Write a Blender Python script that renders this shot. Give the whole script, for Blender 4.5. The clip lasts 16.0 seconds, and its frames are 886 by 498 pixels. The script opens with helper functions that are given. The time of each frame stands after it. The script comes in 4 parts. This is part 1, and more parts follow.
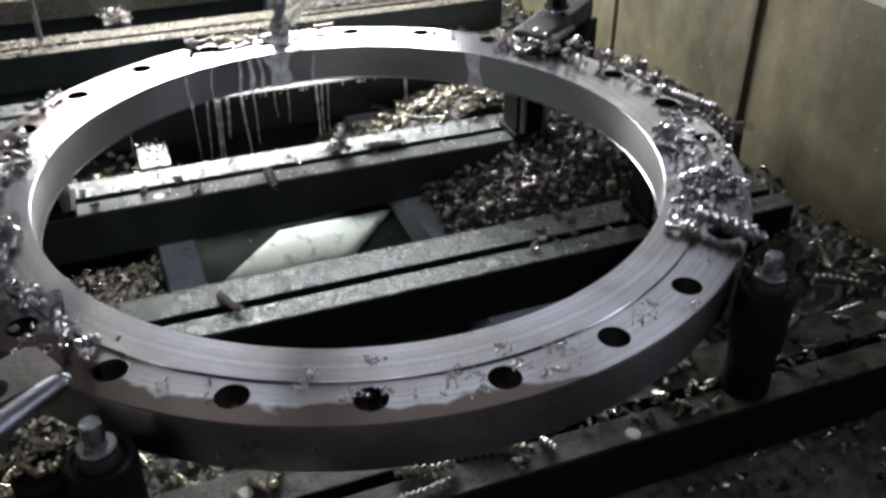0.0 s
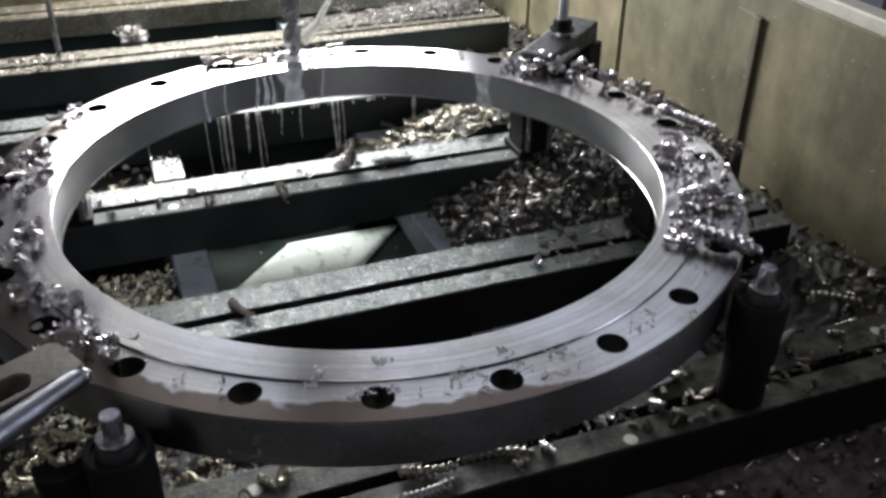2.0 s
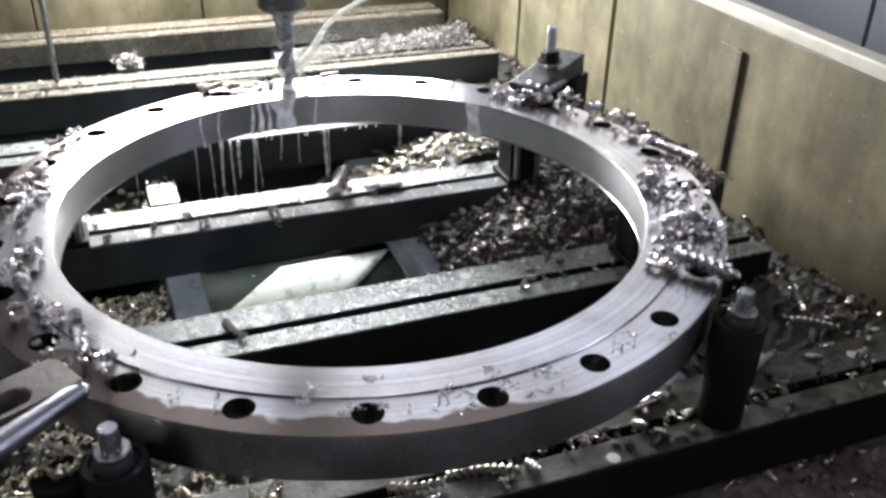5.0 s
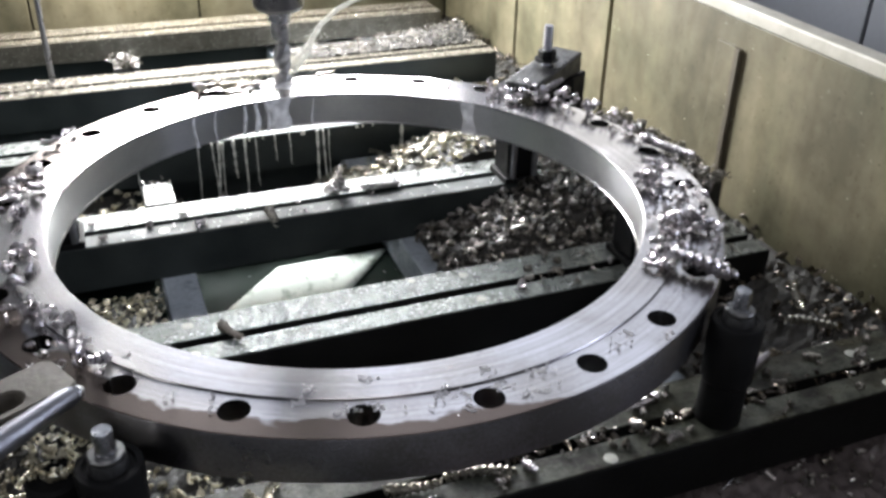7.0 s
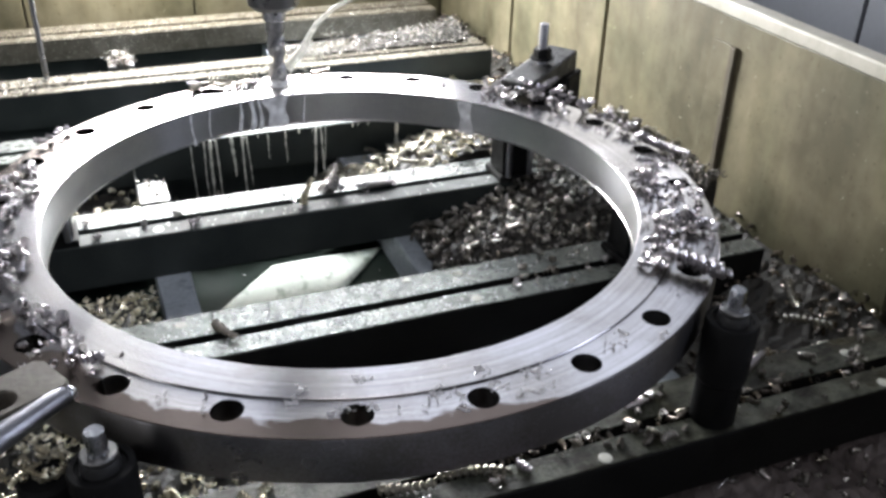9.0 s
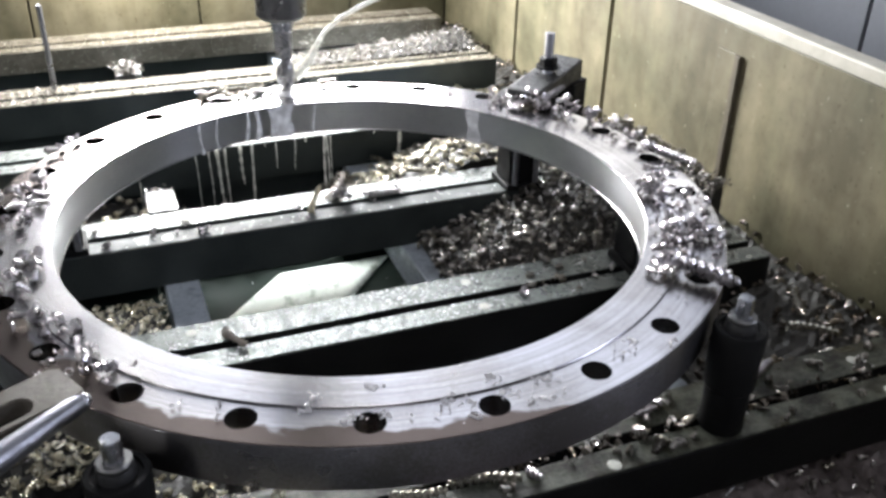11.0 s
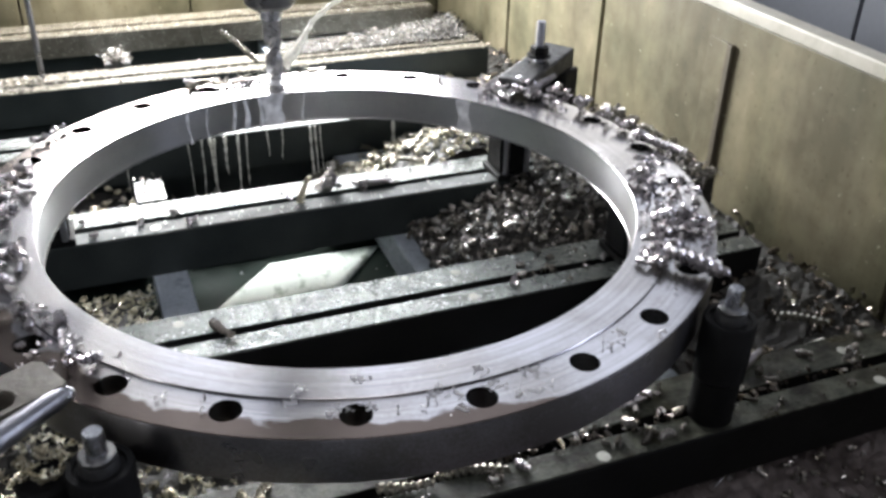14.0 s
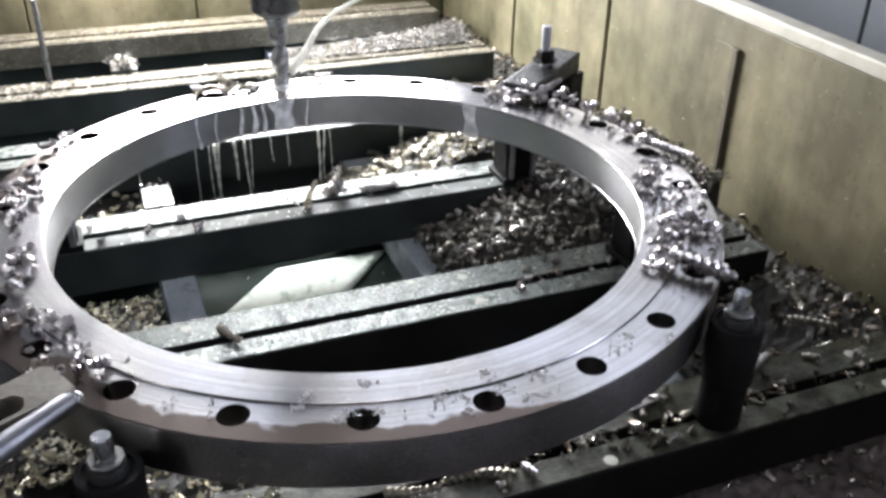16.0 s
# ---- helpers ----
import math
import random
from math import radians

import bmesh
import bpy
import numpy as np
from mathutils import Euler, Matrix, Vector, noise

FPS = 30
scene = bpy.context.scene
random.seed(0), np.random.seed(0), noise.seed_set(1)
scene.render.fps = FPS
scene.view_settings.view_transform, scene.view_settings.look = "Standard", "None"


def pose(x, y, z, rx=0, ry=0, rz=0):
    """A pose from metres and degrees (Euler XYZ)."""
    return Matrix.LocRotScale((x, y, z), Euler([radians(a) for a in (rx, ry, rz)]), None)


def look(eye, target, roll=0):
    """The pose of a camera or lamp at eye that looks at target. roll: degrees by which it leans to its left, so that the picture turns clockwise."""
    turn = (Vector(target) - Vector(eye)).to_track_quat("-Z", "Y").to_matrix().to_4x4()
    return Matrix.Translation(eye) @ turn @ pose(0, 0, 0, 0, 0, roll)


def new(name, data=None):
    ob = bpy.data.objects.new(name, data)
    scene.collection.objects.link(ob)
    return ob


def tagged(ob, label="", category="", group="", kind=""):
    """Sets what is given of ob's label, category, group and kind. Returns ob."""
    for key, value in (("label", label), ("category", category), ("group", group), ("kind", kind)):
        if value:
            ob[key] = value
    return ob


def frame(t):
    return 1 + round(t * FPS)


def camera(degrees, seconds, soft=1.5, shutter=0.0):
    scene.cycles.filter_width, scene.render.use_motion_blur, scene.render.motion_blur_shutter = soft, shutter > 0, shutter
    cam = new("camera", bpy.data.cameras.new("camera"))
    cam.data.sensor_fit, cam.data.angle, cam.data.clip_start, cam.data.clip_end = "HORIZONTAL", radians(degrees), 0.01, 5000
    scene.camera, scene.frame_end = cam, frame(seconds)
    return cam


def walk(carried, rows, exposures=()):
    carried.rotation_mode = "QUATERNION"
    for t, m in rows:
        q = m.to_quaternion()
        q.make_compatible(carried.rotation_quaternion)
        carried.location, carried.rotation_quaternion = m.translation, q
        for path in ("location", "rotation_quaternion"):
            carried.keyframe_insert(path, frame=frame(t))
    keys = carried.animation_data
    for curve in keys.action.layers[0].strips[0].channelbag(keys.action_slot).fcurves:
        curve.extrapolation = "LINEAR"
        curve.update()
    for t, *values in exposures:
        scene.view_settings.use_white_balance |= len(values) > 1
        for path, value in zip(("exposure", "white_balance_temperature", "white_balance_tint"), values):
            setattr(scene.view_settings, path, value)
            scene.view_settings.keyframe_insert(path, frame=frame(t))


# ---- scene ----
cam = camera(52.18, 16.0, soft=3.1)
ROWS = [
    (0.0, -0.2834, -1.0386, 1.5089, 56.910, -0.107, -21.257),
    (0.5, -0.2857, -1.0329, 1.5095, 56.891, -0.188, -21.172),
    (1.0, -0.2901, -1.0409, 1.5111, 57.202, -0.316, -21.081),
    (1.5, -0.2959, -1.0592, 1.5126, 57.835, -0.684, -20.792),
    (2.0, -0.2987, -1.0758, 1.5156, 58.382, -0.633, -20.540),
    (2.5, -0.2965, -1.0893, 1.5201, 59.078, -0.774, -20.483),
    (3.0, -0.2959, -1.0980, 1.5221, 59.412, -0.802, -20.613),
    (3.5, -0.3014, -1.1042, 1.5247, 60.017, -0.970, -20.902),
    (4.0, -0.3069, -1.1085, 1.5260, 60.331, -1.179, -20.818),
    (6.5, -0.3101, -1.1009, 1.5257, 60.019, -1.399, -20.914),
    (7.0, -0.3047, -1.1020, 1.5255, 60.127, -1.196, -21.041),
    (7.5, -0.3033, -1.0996, 1.5254, 60.090, -1.053, -20.974),
    (8.0, -0.2999, -1.0994, 1.5253, 59.985, -1.074, -20.995),
    (8.5, -0.3005, -1.1002, 1.5253, 60.040, -1.247, -21.307),
    (9.0, -0.3013, -1.0999, 1.5259, 59.981, -1.331, -21.220),
    (11.5, -0.3141, -1.1022, 1.5316, 60.475, -1.211, -21.188),
    (12.0, -0.3096, -1.0992, 1.5299, 59.976, -1.275, -21.232),
    (12.5, -0.3061, -1.0969, 1.5294, 59.855, -1.258, -21.289),
    (13.0, -0.3020, -1.0980, 1.5292, 59.811, -1.197, -21.461),
    (13.5, -0.3026, -1.0987, 1.5287, 59.894, -1.265, -21.623),
    (14.0, -0.3027, -1.0972, 1.5288, 59.734, -1.358, -21.490),
    (14.5, -0.3035, -1.0969, 1.5288, 59.716, -1.283, -21.402),
    (15.0, -0.3035, -1.0978, 1.5284, 59.892, -1.266, -21.462),
    (15.5, -0.3047, -1.0986, 1.5313, 59.943, -1.220, -21.523),
    (16.0, -0.3037, -1.0987, 1.5294, 60.027, -1.022, -21.233),
]
walk(cam, [(t, pose(x, y, z, rx, ry, rz)) for t, x, y, z, rx, ry, rz in ROWS],
     exposures=[(0.0, -0.56), (1.5, -0.5), (2.5, -0.29), (3.0, -0.2), (3.5, 0.16), (6.5, 0.33), (9.0, 0.32), (11.4, 0.54), (12.0, 0.49), (12.5, 0.33), (15.0, 0.31), (16.0, 0.44)])

# heights: top of the flange, top of the rails, floor of the chip tray
TOP, RAIL, TRAY = 0.96, 0.80, 0.655

# ---- light ----
world = bpy.data.worlds.new("world")
world.use_nodes = True
world.node_tree.nodes["Background"].inputs[0].default_value = (0.55, 0.6, 0.75, 1)
world.node_tree.nodes["Background"].inputs[1].default_value = 0.05
scene.world = world


def area_lamp(name, eye, target, sx, sy, watts, colour):
    data = bpy.data.lights.new(name, "AREA")
    data.shape, data.size, data.size_y, data.energy, data.color = "RECTANGLE", sx, sy, watts, colour
    ob = new(name, data)
    ob.matrix_world = look(eye, target)
    return ob


area_lamp("work_lamp", (0.10, 1.40, TOP + 0.42), (0.05, 0.35, TOP - 0.02), 1.1, 0.46, 68, (0.965, 0.975, 1.0))
# unseen point fill low at the back, added to brighten tray sheet and walls
point_fill = bpy.data.lights.new("bed_fill", "POINT")
point_fill.energy, point_fill.color, point_fill.shadow_soft_size = 46, (1.0, 0.97, 0.92), 0.05
new("bed_fill", point_fill).matrix_world = pose(-0.12, 1.6, TOP + 0.26)
# unseen fills around the hall, added to brighten bore, ring top, rails and chips
area_lamp("hall_fill", (-1.0, -4.2, 5.3), (-0.2, 0.2, 0.9), 2.4, 1.2, 46, (0.97, 0.95, 1.0))
area_lamp("hall_fill", (4.2, -2.6, 2.9), (-0.2, 0.3, 0.9), 1.6, 1.2, 60, (0.76, 0.82, 1.0))
area_lamp("hall_fill", (1.6, 3.9, 4.15), (0.2, 0.0, 0.9), 4.0, 2.6, 42, (0.82, 0.87, 1.0))
area_lamp("hall_fill", (2.9, 3.7, 2.6), (0.3, 0.1, 0.9), 1.6, 0.9, 7, (1.0, 0.96, 0.88))
area_lamp("hall_fill", (-3.4, -1.0, 2.4), (0.2, 0.2, 0.9), 0.3, 1.4, 20, (0.96, 0.97, 1.0))
area_lamp("hall_fill", (4.1, 1.7, 2.05), (-0.3, 0.1, 0.9), 0.7, 0.8, 40, (0.92, 0.94, 1.0))


# ---- materials ----
def material(name, base, rough=0.5, metal=0.0, second=None, scale=20.0, amount=0.5, bump=0.0, bump_scale=200.0,
             rough_spread=0.0, island=None, spec=0.5, coords="Object", stretch=None, fine=True):
    """Principled material: two-scale noise between base and second, roughness spread, fine bump."""
    m = bpy.data.materials.new(name)
    m.use_nodes = True
    n, l = m.node_tree.nodes, m.node_tree.links
    b = n["Principled BSDF"]
    b.inputs["Metallic"].default_value = metal
    b.inputs["Roughness"].default_value = rough
    b.inputs["Specular IOR Level"].default_value = spec
    co = n.new("ShaderNodeTexCoord")
    big = n.new("ShaderNodeTexNoise")
    big.inputs["Scale"].default_value, big.inputs["Detail"].default_value = scale, 8
    if stretch:
        mp = n.new("ShaderNodeMapping")
        mp.inputs["Scale"].default_value = stretch
        l.new(co.outputs[coords], mp.inputs["Vector"])
        l.new(mp.outputs[0], big.inputs["Vector"])
    else:
        l.new(co.outputs[coords], big.inputs["Vector"])
    small = n.new("ShaderNodeTexNoise")
    small.inputs["Scale"].default_value, small.inputs["Detail"].default_value = bump_scale, 4
    l.new(co.outputs[coords], small.inputs["Vector"])
    ramp = n.new("ShaderNodeValToRGB")
    ramp.color_ramp.elements[0].position, ramp.color_ramp.elements[1].position = 0.5 - amount / 2, 0.5 + amount / 2
    ramp.color_ramp.elements[0].color = (*base, 1)
    ramp.color_ramp.elements[1].color = (*(second or base), 1)
    mixf = n.new("ShaderNodeMath")
    mixf.operation = "MULTIPLY_ADD"
    mixf.inputs[1].default_value, mixf.inputs[2].default_value = 0.35, -0.175
    l.new(small.outputs["Fac"], mixf.inputs[0])
    add = n.new("ShaderNodeMath")
    l.new(big.outputs["Fac"], add.inputs[0])
    l.new(mixf.outputs[0], add.inputs[1])
    l.new(add.outputs[0], ramp.inputs[0])
    colour = ramp.outputs[0]
    if island:
        geo = n.new("ShaderNodeNewGeometry")
        r2 = n.new("ShaderNodeValToRGB")
        r2.color_ramp.elements[0].color = (*island[0], 1)
        r2.color_ramp.elements[1].color = (*island[-1], 1)
        for i, c in enumerate(island[1:-1]):
            e = r2.color_ramp.elements.new((i + 1) / (len(island) - 1))
            e.color = (*c, 1)
        l.new(geo.outputs["Random Per Island"], r2.inputs[0])
        mx = n.new("ShaderNodeMix")
        mx.data_type, mx.blend_type = "RGBA", "MULTIPLY"
        mx.inputs["Factor"].default_value = 1
        l.new(colour, mx.inputs["A"])
        l.new(r2.outputs[0], mx.inputs["B"])
        colour = mx.outputs["Result"]
    l.new(colour, b.inputs["Base Color"])
    if rough_spread:
        mr = n.new("ShaderNodeMapRange")
        mr.inputs["From Min"].default_value, mr.inputs["From Max"].default_value = 0.35, 0.65
        mr.inputs["To Min"].default_value = max(0.03, rough - rough_spread)
        mr.inputs["To Max"].default_value = min(1, rough + rough_spread)
        l.new((add if fine else big).outputs[0], mr.inputs["Value"])
        l.new(mr.outputs[0], b.inputs["Roughness"])
    if bump:
        bp = n.new("ShaderNodeBump")
        bp.inputs["Strength"].default_value, bp.inputs["Distance"].default_value = bump, 0.002
        l.new(small.outputs["Fac"], bp.inputs["Height"])
        l.new(bp.outputs[0], b.inputs["Normal"])
    return m


def turned_steel(name, base, rough, stain, grooves):
    """Bright turned steel: concentric tool marks about the object's z axis, wet blotches."""
    m = material(name, base, rough, 1.0, stain, 8.0, 0.22, 0.0, 300.0, 0.05, fine=False)
    n, l = m.node_tree.nodes, m.node_tree.links
    b = n["Principled BSDF"]
    co = n.new("ShaderNodeTexCoord")
    xy = n.new("ShaderNodeVectorMath")
    xy.operation = "MULTIPLY"
    xy.inputs[1].default_value = (1, 1, 0)
    l.new(co.outputs["Object"], xy.inputs[0])
    ln = n.new("ShaderNodeVectorMath")
    ln.operation = "LENGTH"
    l.new(xy.outputs[0], ln.inputs[0])
    rings = n.new("ShaderNodeTexNoise")
    rings.noise_dimensions = "1D"
    rings.inputs["Scale"].default_value, rings.inputs["Detail"].default_value = 170, 5
    l.new(ln.outputs["Value"], rings.inputs["W"])
    bp = n.new("ShaderNodeBump")
    tone = n.new("ShaderNodeMapRange")
    tone.inputs["From Min"].default_value, tone.inputs["From Max"].default_value = 0.3, 0.7
    tone.inputs["To Min"].default_value, tone.inputs["To Max"].default_value = 0.88, 1.08
    l.new(rings.outputs["Fac"], tone.inputs["Value"])
    mul = n.new("ShaderNodeVectorMath")
    mul.operation = "SCALE"
    old = b.inputs["Base Color"].links[0].from_socket
    l.new(old, mul.inputs[0])
    l.new(tone.outputs[0], mul.inputs["Scale"])
    l.new(mul.outputs[0], b.inputs["Base Color"])
    bp.inputs["Strength"].default_value, bp.inputs["Distance"].default_value = 0.3, 0.0002
    l.new(rings.outputs["Fac"], bp.inputs["Height"])
    l.new(bp.outputs[0], b.inputs["Normal"])
    tg = n.new("ShaderNodeTangent")
    tg.direction_type, tg.axis = "RADIAL", "Z"
    b.inputs["Anisotropic"].default_value, b.inputs["Anisotropic Rotation"].default_value = grooves, 0.25
    l.new(tg.outputs[0], b.inputs["Tangent"])
    return m


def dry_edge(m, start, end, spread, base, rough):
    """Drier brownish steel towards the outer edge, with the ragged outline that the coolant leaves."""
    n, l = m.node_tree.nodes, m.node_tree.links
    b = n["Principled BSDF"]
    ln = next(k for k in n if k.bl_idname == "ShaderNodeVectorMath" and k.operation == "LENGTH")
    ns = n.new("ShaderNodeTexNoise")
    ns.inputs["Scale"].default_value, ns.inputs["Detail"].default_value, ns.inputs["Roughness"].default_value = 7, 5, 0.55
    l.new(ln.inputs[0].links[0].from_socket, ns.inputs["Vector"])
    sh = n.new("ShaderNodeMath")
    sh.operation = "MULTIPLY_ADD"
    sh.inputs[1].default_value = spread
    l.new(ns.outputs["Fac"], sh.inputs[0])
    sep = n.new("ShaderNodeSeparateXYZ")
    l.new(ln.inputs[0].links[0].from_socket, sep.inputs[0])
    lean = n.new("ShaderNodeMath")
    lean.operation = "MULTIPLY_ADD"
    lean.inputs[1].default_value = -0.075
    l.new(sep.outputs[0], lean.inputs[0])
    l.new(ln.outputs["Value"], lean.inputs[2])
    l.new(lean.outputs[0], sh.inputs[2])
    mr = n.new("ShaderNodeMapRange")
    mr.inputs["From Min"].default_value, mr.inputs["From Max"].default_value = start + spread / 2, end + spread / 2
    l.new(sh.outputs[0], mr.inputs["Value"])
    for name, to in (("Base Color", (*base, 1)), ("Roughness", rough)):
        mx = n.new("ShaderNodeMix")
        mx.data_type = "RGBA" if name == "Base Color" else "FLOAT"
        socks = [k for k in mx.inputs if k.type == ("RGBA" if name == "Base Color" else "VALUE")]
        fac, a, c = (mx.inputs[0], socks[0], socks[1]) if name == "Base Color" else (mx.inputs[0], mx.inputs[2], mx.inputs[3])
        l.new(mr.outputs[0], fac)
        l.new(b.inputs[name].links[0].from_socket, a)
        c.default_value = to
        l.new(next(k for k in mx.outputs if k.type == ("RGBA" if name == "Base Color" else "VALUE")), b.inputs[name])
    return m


def grime(m, scale, stretch, low, high, dark, coords="Object"):
    """Multiply the base colour by a streaky or blotchy stain between low and high of a noise."""
    n, l = m.node_tree.nodes, m.node_tree.links
    b = n["Principled BSDF"]
    co = n.new("ShaderNodeTexCoord")
    mp = n.new("ShaderNodeMapping")
    mp.inputs["Scale"].default_value = stretch
    l.new(co.outputs[coords], mp.inputs["Vector"])
    ns = n.new("ShaderNodeTexNoise")
    ns.inputs["Scale"].default_value, ns.inputs["Detail"].default_value, ns.inputs["Roughness"].default_value = scale, 6, 0.6
    l.new(mp.outputs[0], ns.inputs["Vector"])
    rp = n.new("ShaderNodeValToRGB")
    rp.color_ramp.elements[0].position, rp.color_ramp.elements[1].position = low, high
    rp.color_ramp.elements[0].color, rp.color_ramp.elements[1].color = (*dark, 1), (1, 1, 1, 1)
    l.new(ns.outputs["Fac"], rp.inputs[0])
    mx = n.new("ShaderNodeMix")
    mx.data_type, mx.blend_type = "RGBA", "MULTIPLY"
    mx.inputs["Factor"].default_value = 1
    l.new(b.inputs["Base Color"].links[0].from_socket, mx.inputs["A"])
    l.new(rp.outputs[0], mx.inputs["B"])
    l.new(mx.outputs["Result"], b.inputs["Base Color"])
    return m


def speckle(m, scale, level, colour):
    """Fine crumbs and painted wet glints: small dots of another colour where a fine noise rises above a level."""
    n, l = m.node_tree.nodes, m.node_tree.links
    b = n["Principled BSDF"]
    co = n.new("ShaderNodeTexCoord")
    ns = n.new("ShaderNodeTexNoise")
    ns.inputs["Scale"].default_value, ns.inputs["Detail"].default_value = scale, 3
    l.new(co.outputs["Object"], ns.inputs["Vector"])
    mr = n.new("ShaderNodeMapRange")
    mr.inputs["From Min"].default_value, mr.inputs["From Max"].default_value = level, level + 0.05
    l.new(ns.outputs["Fac"], mr.inputs["Value"])
    mx = n.new("ShaderNodeMix")
    mx.data_type = "RGBA"
    l.new(mr.outputs[0], mx.inputs["Factor"])
    l.new(b.inputs["Base Color"].links[0].from_socket, mx.inputs["A"])
    mx.inputs["B"].default_value = (*colour, 1)
    l.new(mx.outputs["Result"], b.inputs["Base Color"])
    return m


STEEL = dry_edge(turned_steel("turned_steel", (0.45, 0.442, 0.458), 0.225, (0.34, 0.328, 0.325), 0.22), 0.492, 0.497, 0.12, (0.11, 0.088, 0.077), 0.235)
# wet crumbs; their specular gloss is put into the pale base colour
CRUMB = material("wet_glint_crumb", (0.62, 0.62, 0.64), 0.2, 0.0, (0.3, 0.29, 0.29), 300, 0.6, 0.0, 300, 0.08)
DULL = material("worn_black_steel", (0.06, 0.06, 0.062), 0.38, 0.4, (0.02, 0.02, 0.02), 40, 0.6, 0.3, 200, 0.14)
STRAP = material("brown_strap_steel", (0.15, 0.135, 0.115), 0.45, 0.4, (0.07, 0.062, 0.052), 30, 0.5, 0.3, 160, 0.14)
BORE = turned_steel("bored_steel", (0.66, 0.665, 0.66), 0.33, (0.53, 0.53, 0.55), 0.6)
RAW = turned_steel("ring_rim", (0.34, 0.335, 0.36), 0.30, (0.20, 0.19, 0.185), 0.8)
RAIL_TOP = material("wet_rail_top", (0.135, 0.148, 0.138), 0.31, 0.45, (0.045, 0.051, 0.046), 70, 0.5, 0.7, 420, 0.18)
# paler copy of the wet rail top, lamp reflection put into its base
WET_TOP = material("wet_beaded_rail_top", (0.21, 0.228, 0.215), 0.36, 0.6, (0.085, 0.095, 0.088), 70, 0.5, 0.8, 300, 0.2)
DRY_TOP = material("dull_rail_top", (0.12, 0.13, 0.128), 0.6, 0.0, (0.065, 0.072, 0.07), 24, 0.5, 0.3, 240, 0.1, spec=0.25)
FRONT_TOP = material("grimy_rail_top", (0.10, 0.105, 0.082), 0.45, 0.1, (0.02, 0.022, 0.017), 26, 0.32, 0.5, 200, 0.2, spec=0.35)
grime(FRONT_TOP, 16, (1, 1.6, 1), 0.42, 0.54, (0.34, 0.30, 0.24))
CREAM_TOP = material("dirty_cream_rail_top", (0.10, 0.087, 0.062), 0.6, 0.0, (0.05, 0.043, 0.03), 16, 0.5, 0.6, 160, 0.15, spec=0.18)
BROWN_TOP = material("grimy_brown_rail_top", (0.07, 0.06, 0.042), 0.6, 0.0, (0.04, 0.034, 0.024), 22, 0.5, 0.6, 160, 0.15, spec=0.15)
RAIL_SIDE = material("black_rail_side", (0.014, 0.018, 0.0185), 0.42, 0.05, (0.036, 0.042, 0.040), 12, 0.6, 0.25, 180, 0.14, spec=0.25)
# darker copy of the black rail side, shade put into its base
SHADED_SIDE = material("shaded_black_rail_side", (0.004, 0.004, 0.0042), 0.55, 0.0, (0.011, 0.011, 0.0105), 12, 0.6, 0.25, 180, 0.12, spec=0.08)
RUSTY = material("brown_rail_side", (0.12, 0.105, 0.08), 0.6, 0.1, (0.06, 0.055, 0.04), 30, 0.5, 0.4, 150, 0.15)
# pale dots paint wet glints among the crumbs of the far rails
for mt, lv in ((RUSTY, 0.62), (BROWN_TOP, 0.60), (CREAM_TOP, 0.58)):
    speckle(mt, 190, lv, (0.42, 0.40, 0.33))
BEAM = material("grey_cross_beam", (0.50, 0.55, 0.60), 0.35, 0.1, (0.22, 0.25, 0.27), 60, 0.5, 0.3, 200, 0.15)
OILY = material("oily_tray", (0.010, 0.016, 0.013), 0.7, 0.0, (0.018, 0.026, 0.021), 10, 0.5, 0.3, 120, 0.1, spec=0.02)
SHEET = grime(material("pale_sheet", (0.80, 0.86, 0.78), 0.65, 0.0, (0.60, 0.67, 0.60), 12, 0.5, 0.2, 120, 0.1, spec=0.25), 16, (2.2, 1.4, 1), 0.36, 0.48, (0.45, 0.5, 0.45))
PANEL = material("grimy_cream_paint", (0.22, 0.195, 0.13), 0.5, 0.0, (0.09, 0.079, 0.048), 7, 0.42, 0.1, 22, 0.1, stretch=(1, 1, 0.55), spec=0.3)
grime(PANEL, 3.0, (7, 7, 0.8), 0.34, 0.56, (0.84, 0.83, 0.79))
grime(PANEL, 3.2, (1, 1, 1), 0.36, 0.54, (0.62, 0.66, 0.62))
grime(PANEL, 160, (1, 1, 0.6), 0.33, 0.38, (0.6, 0.57, 0.5))
speckle(PANEL, 90, 0.72, (0.42, 0.40, 0.31))
RIM = material("pale_rim_paint", (0.50, 0.48, 0.42), 0.45, 0.0, (0.34, 0.32, 0.26), 14, 0.5, 0.1, 90, 0.1)
SEAM = material("dark_seam", (0.055, 0.043, 0.03), 0.7, 0.0, (0.11, 0.095, 0.06), 20, 0.5, 0.2, 120)
CABINET = material("blue_grey_paint", (0.15, 0.158, 0.178), 0.5, 0.0, (0.122, 0.129, 0.146), 3, 0.5, 0.05, 60, 0.1)
BLACK = material("black_oxide", (0.005, 0.005, 0.0055), 0.55, 0.0, (0.011, 0.011, 0.011), 30, 0.6, 0.2, 200, 0.12, spec=0.1)
BRIGHT = material("bright_steel", (0.62, 0.64, 0.68), 0.25, 1.0, (0.4, 0.41, 0.44), 40, 0.6, 0.1, 300, 0.1)
SATIN = material("satin_steel", (0.42, 0.43, 0.47), 0.38, 1.0, (0.25, 0.25, 0.28), 30, 0.6, 0.15, 200, 0.1)
GREY_STEEL = material("dull_steel", (0.20, 0.20, 0.20), 0.35, 0.8, (0.12, 0.12, 0.12), 30, 0.6, 0.15, 200, 0.12)
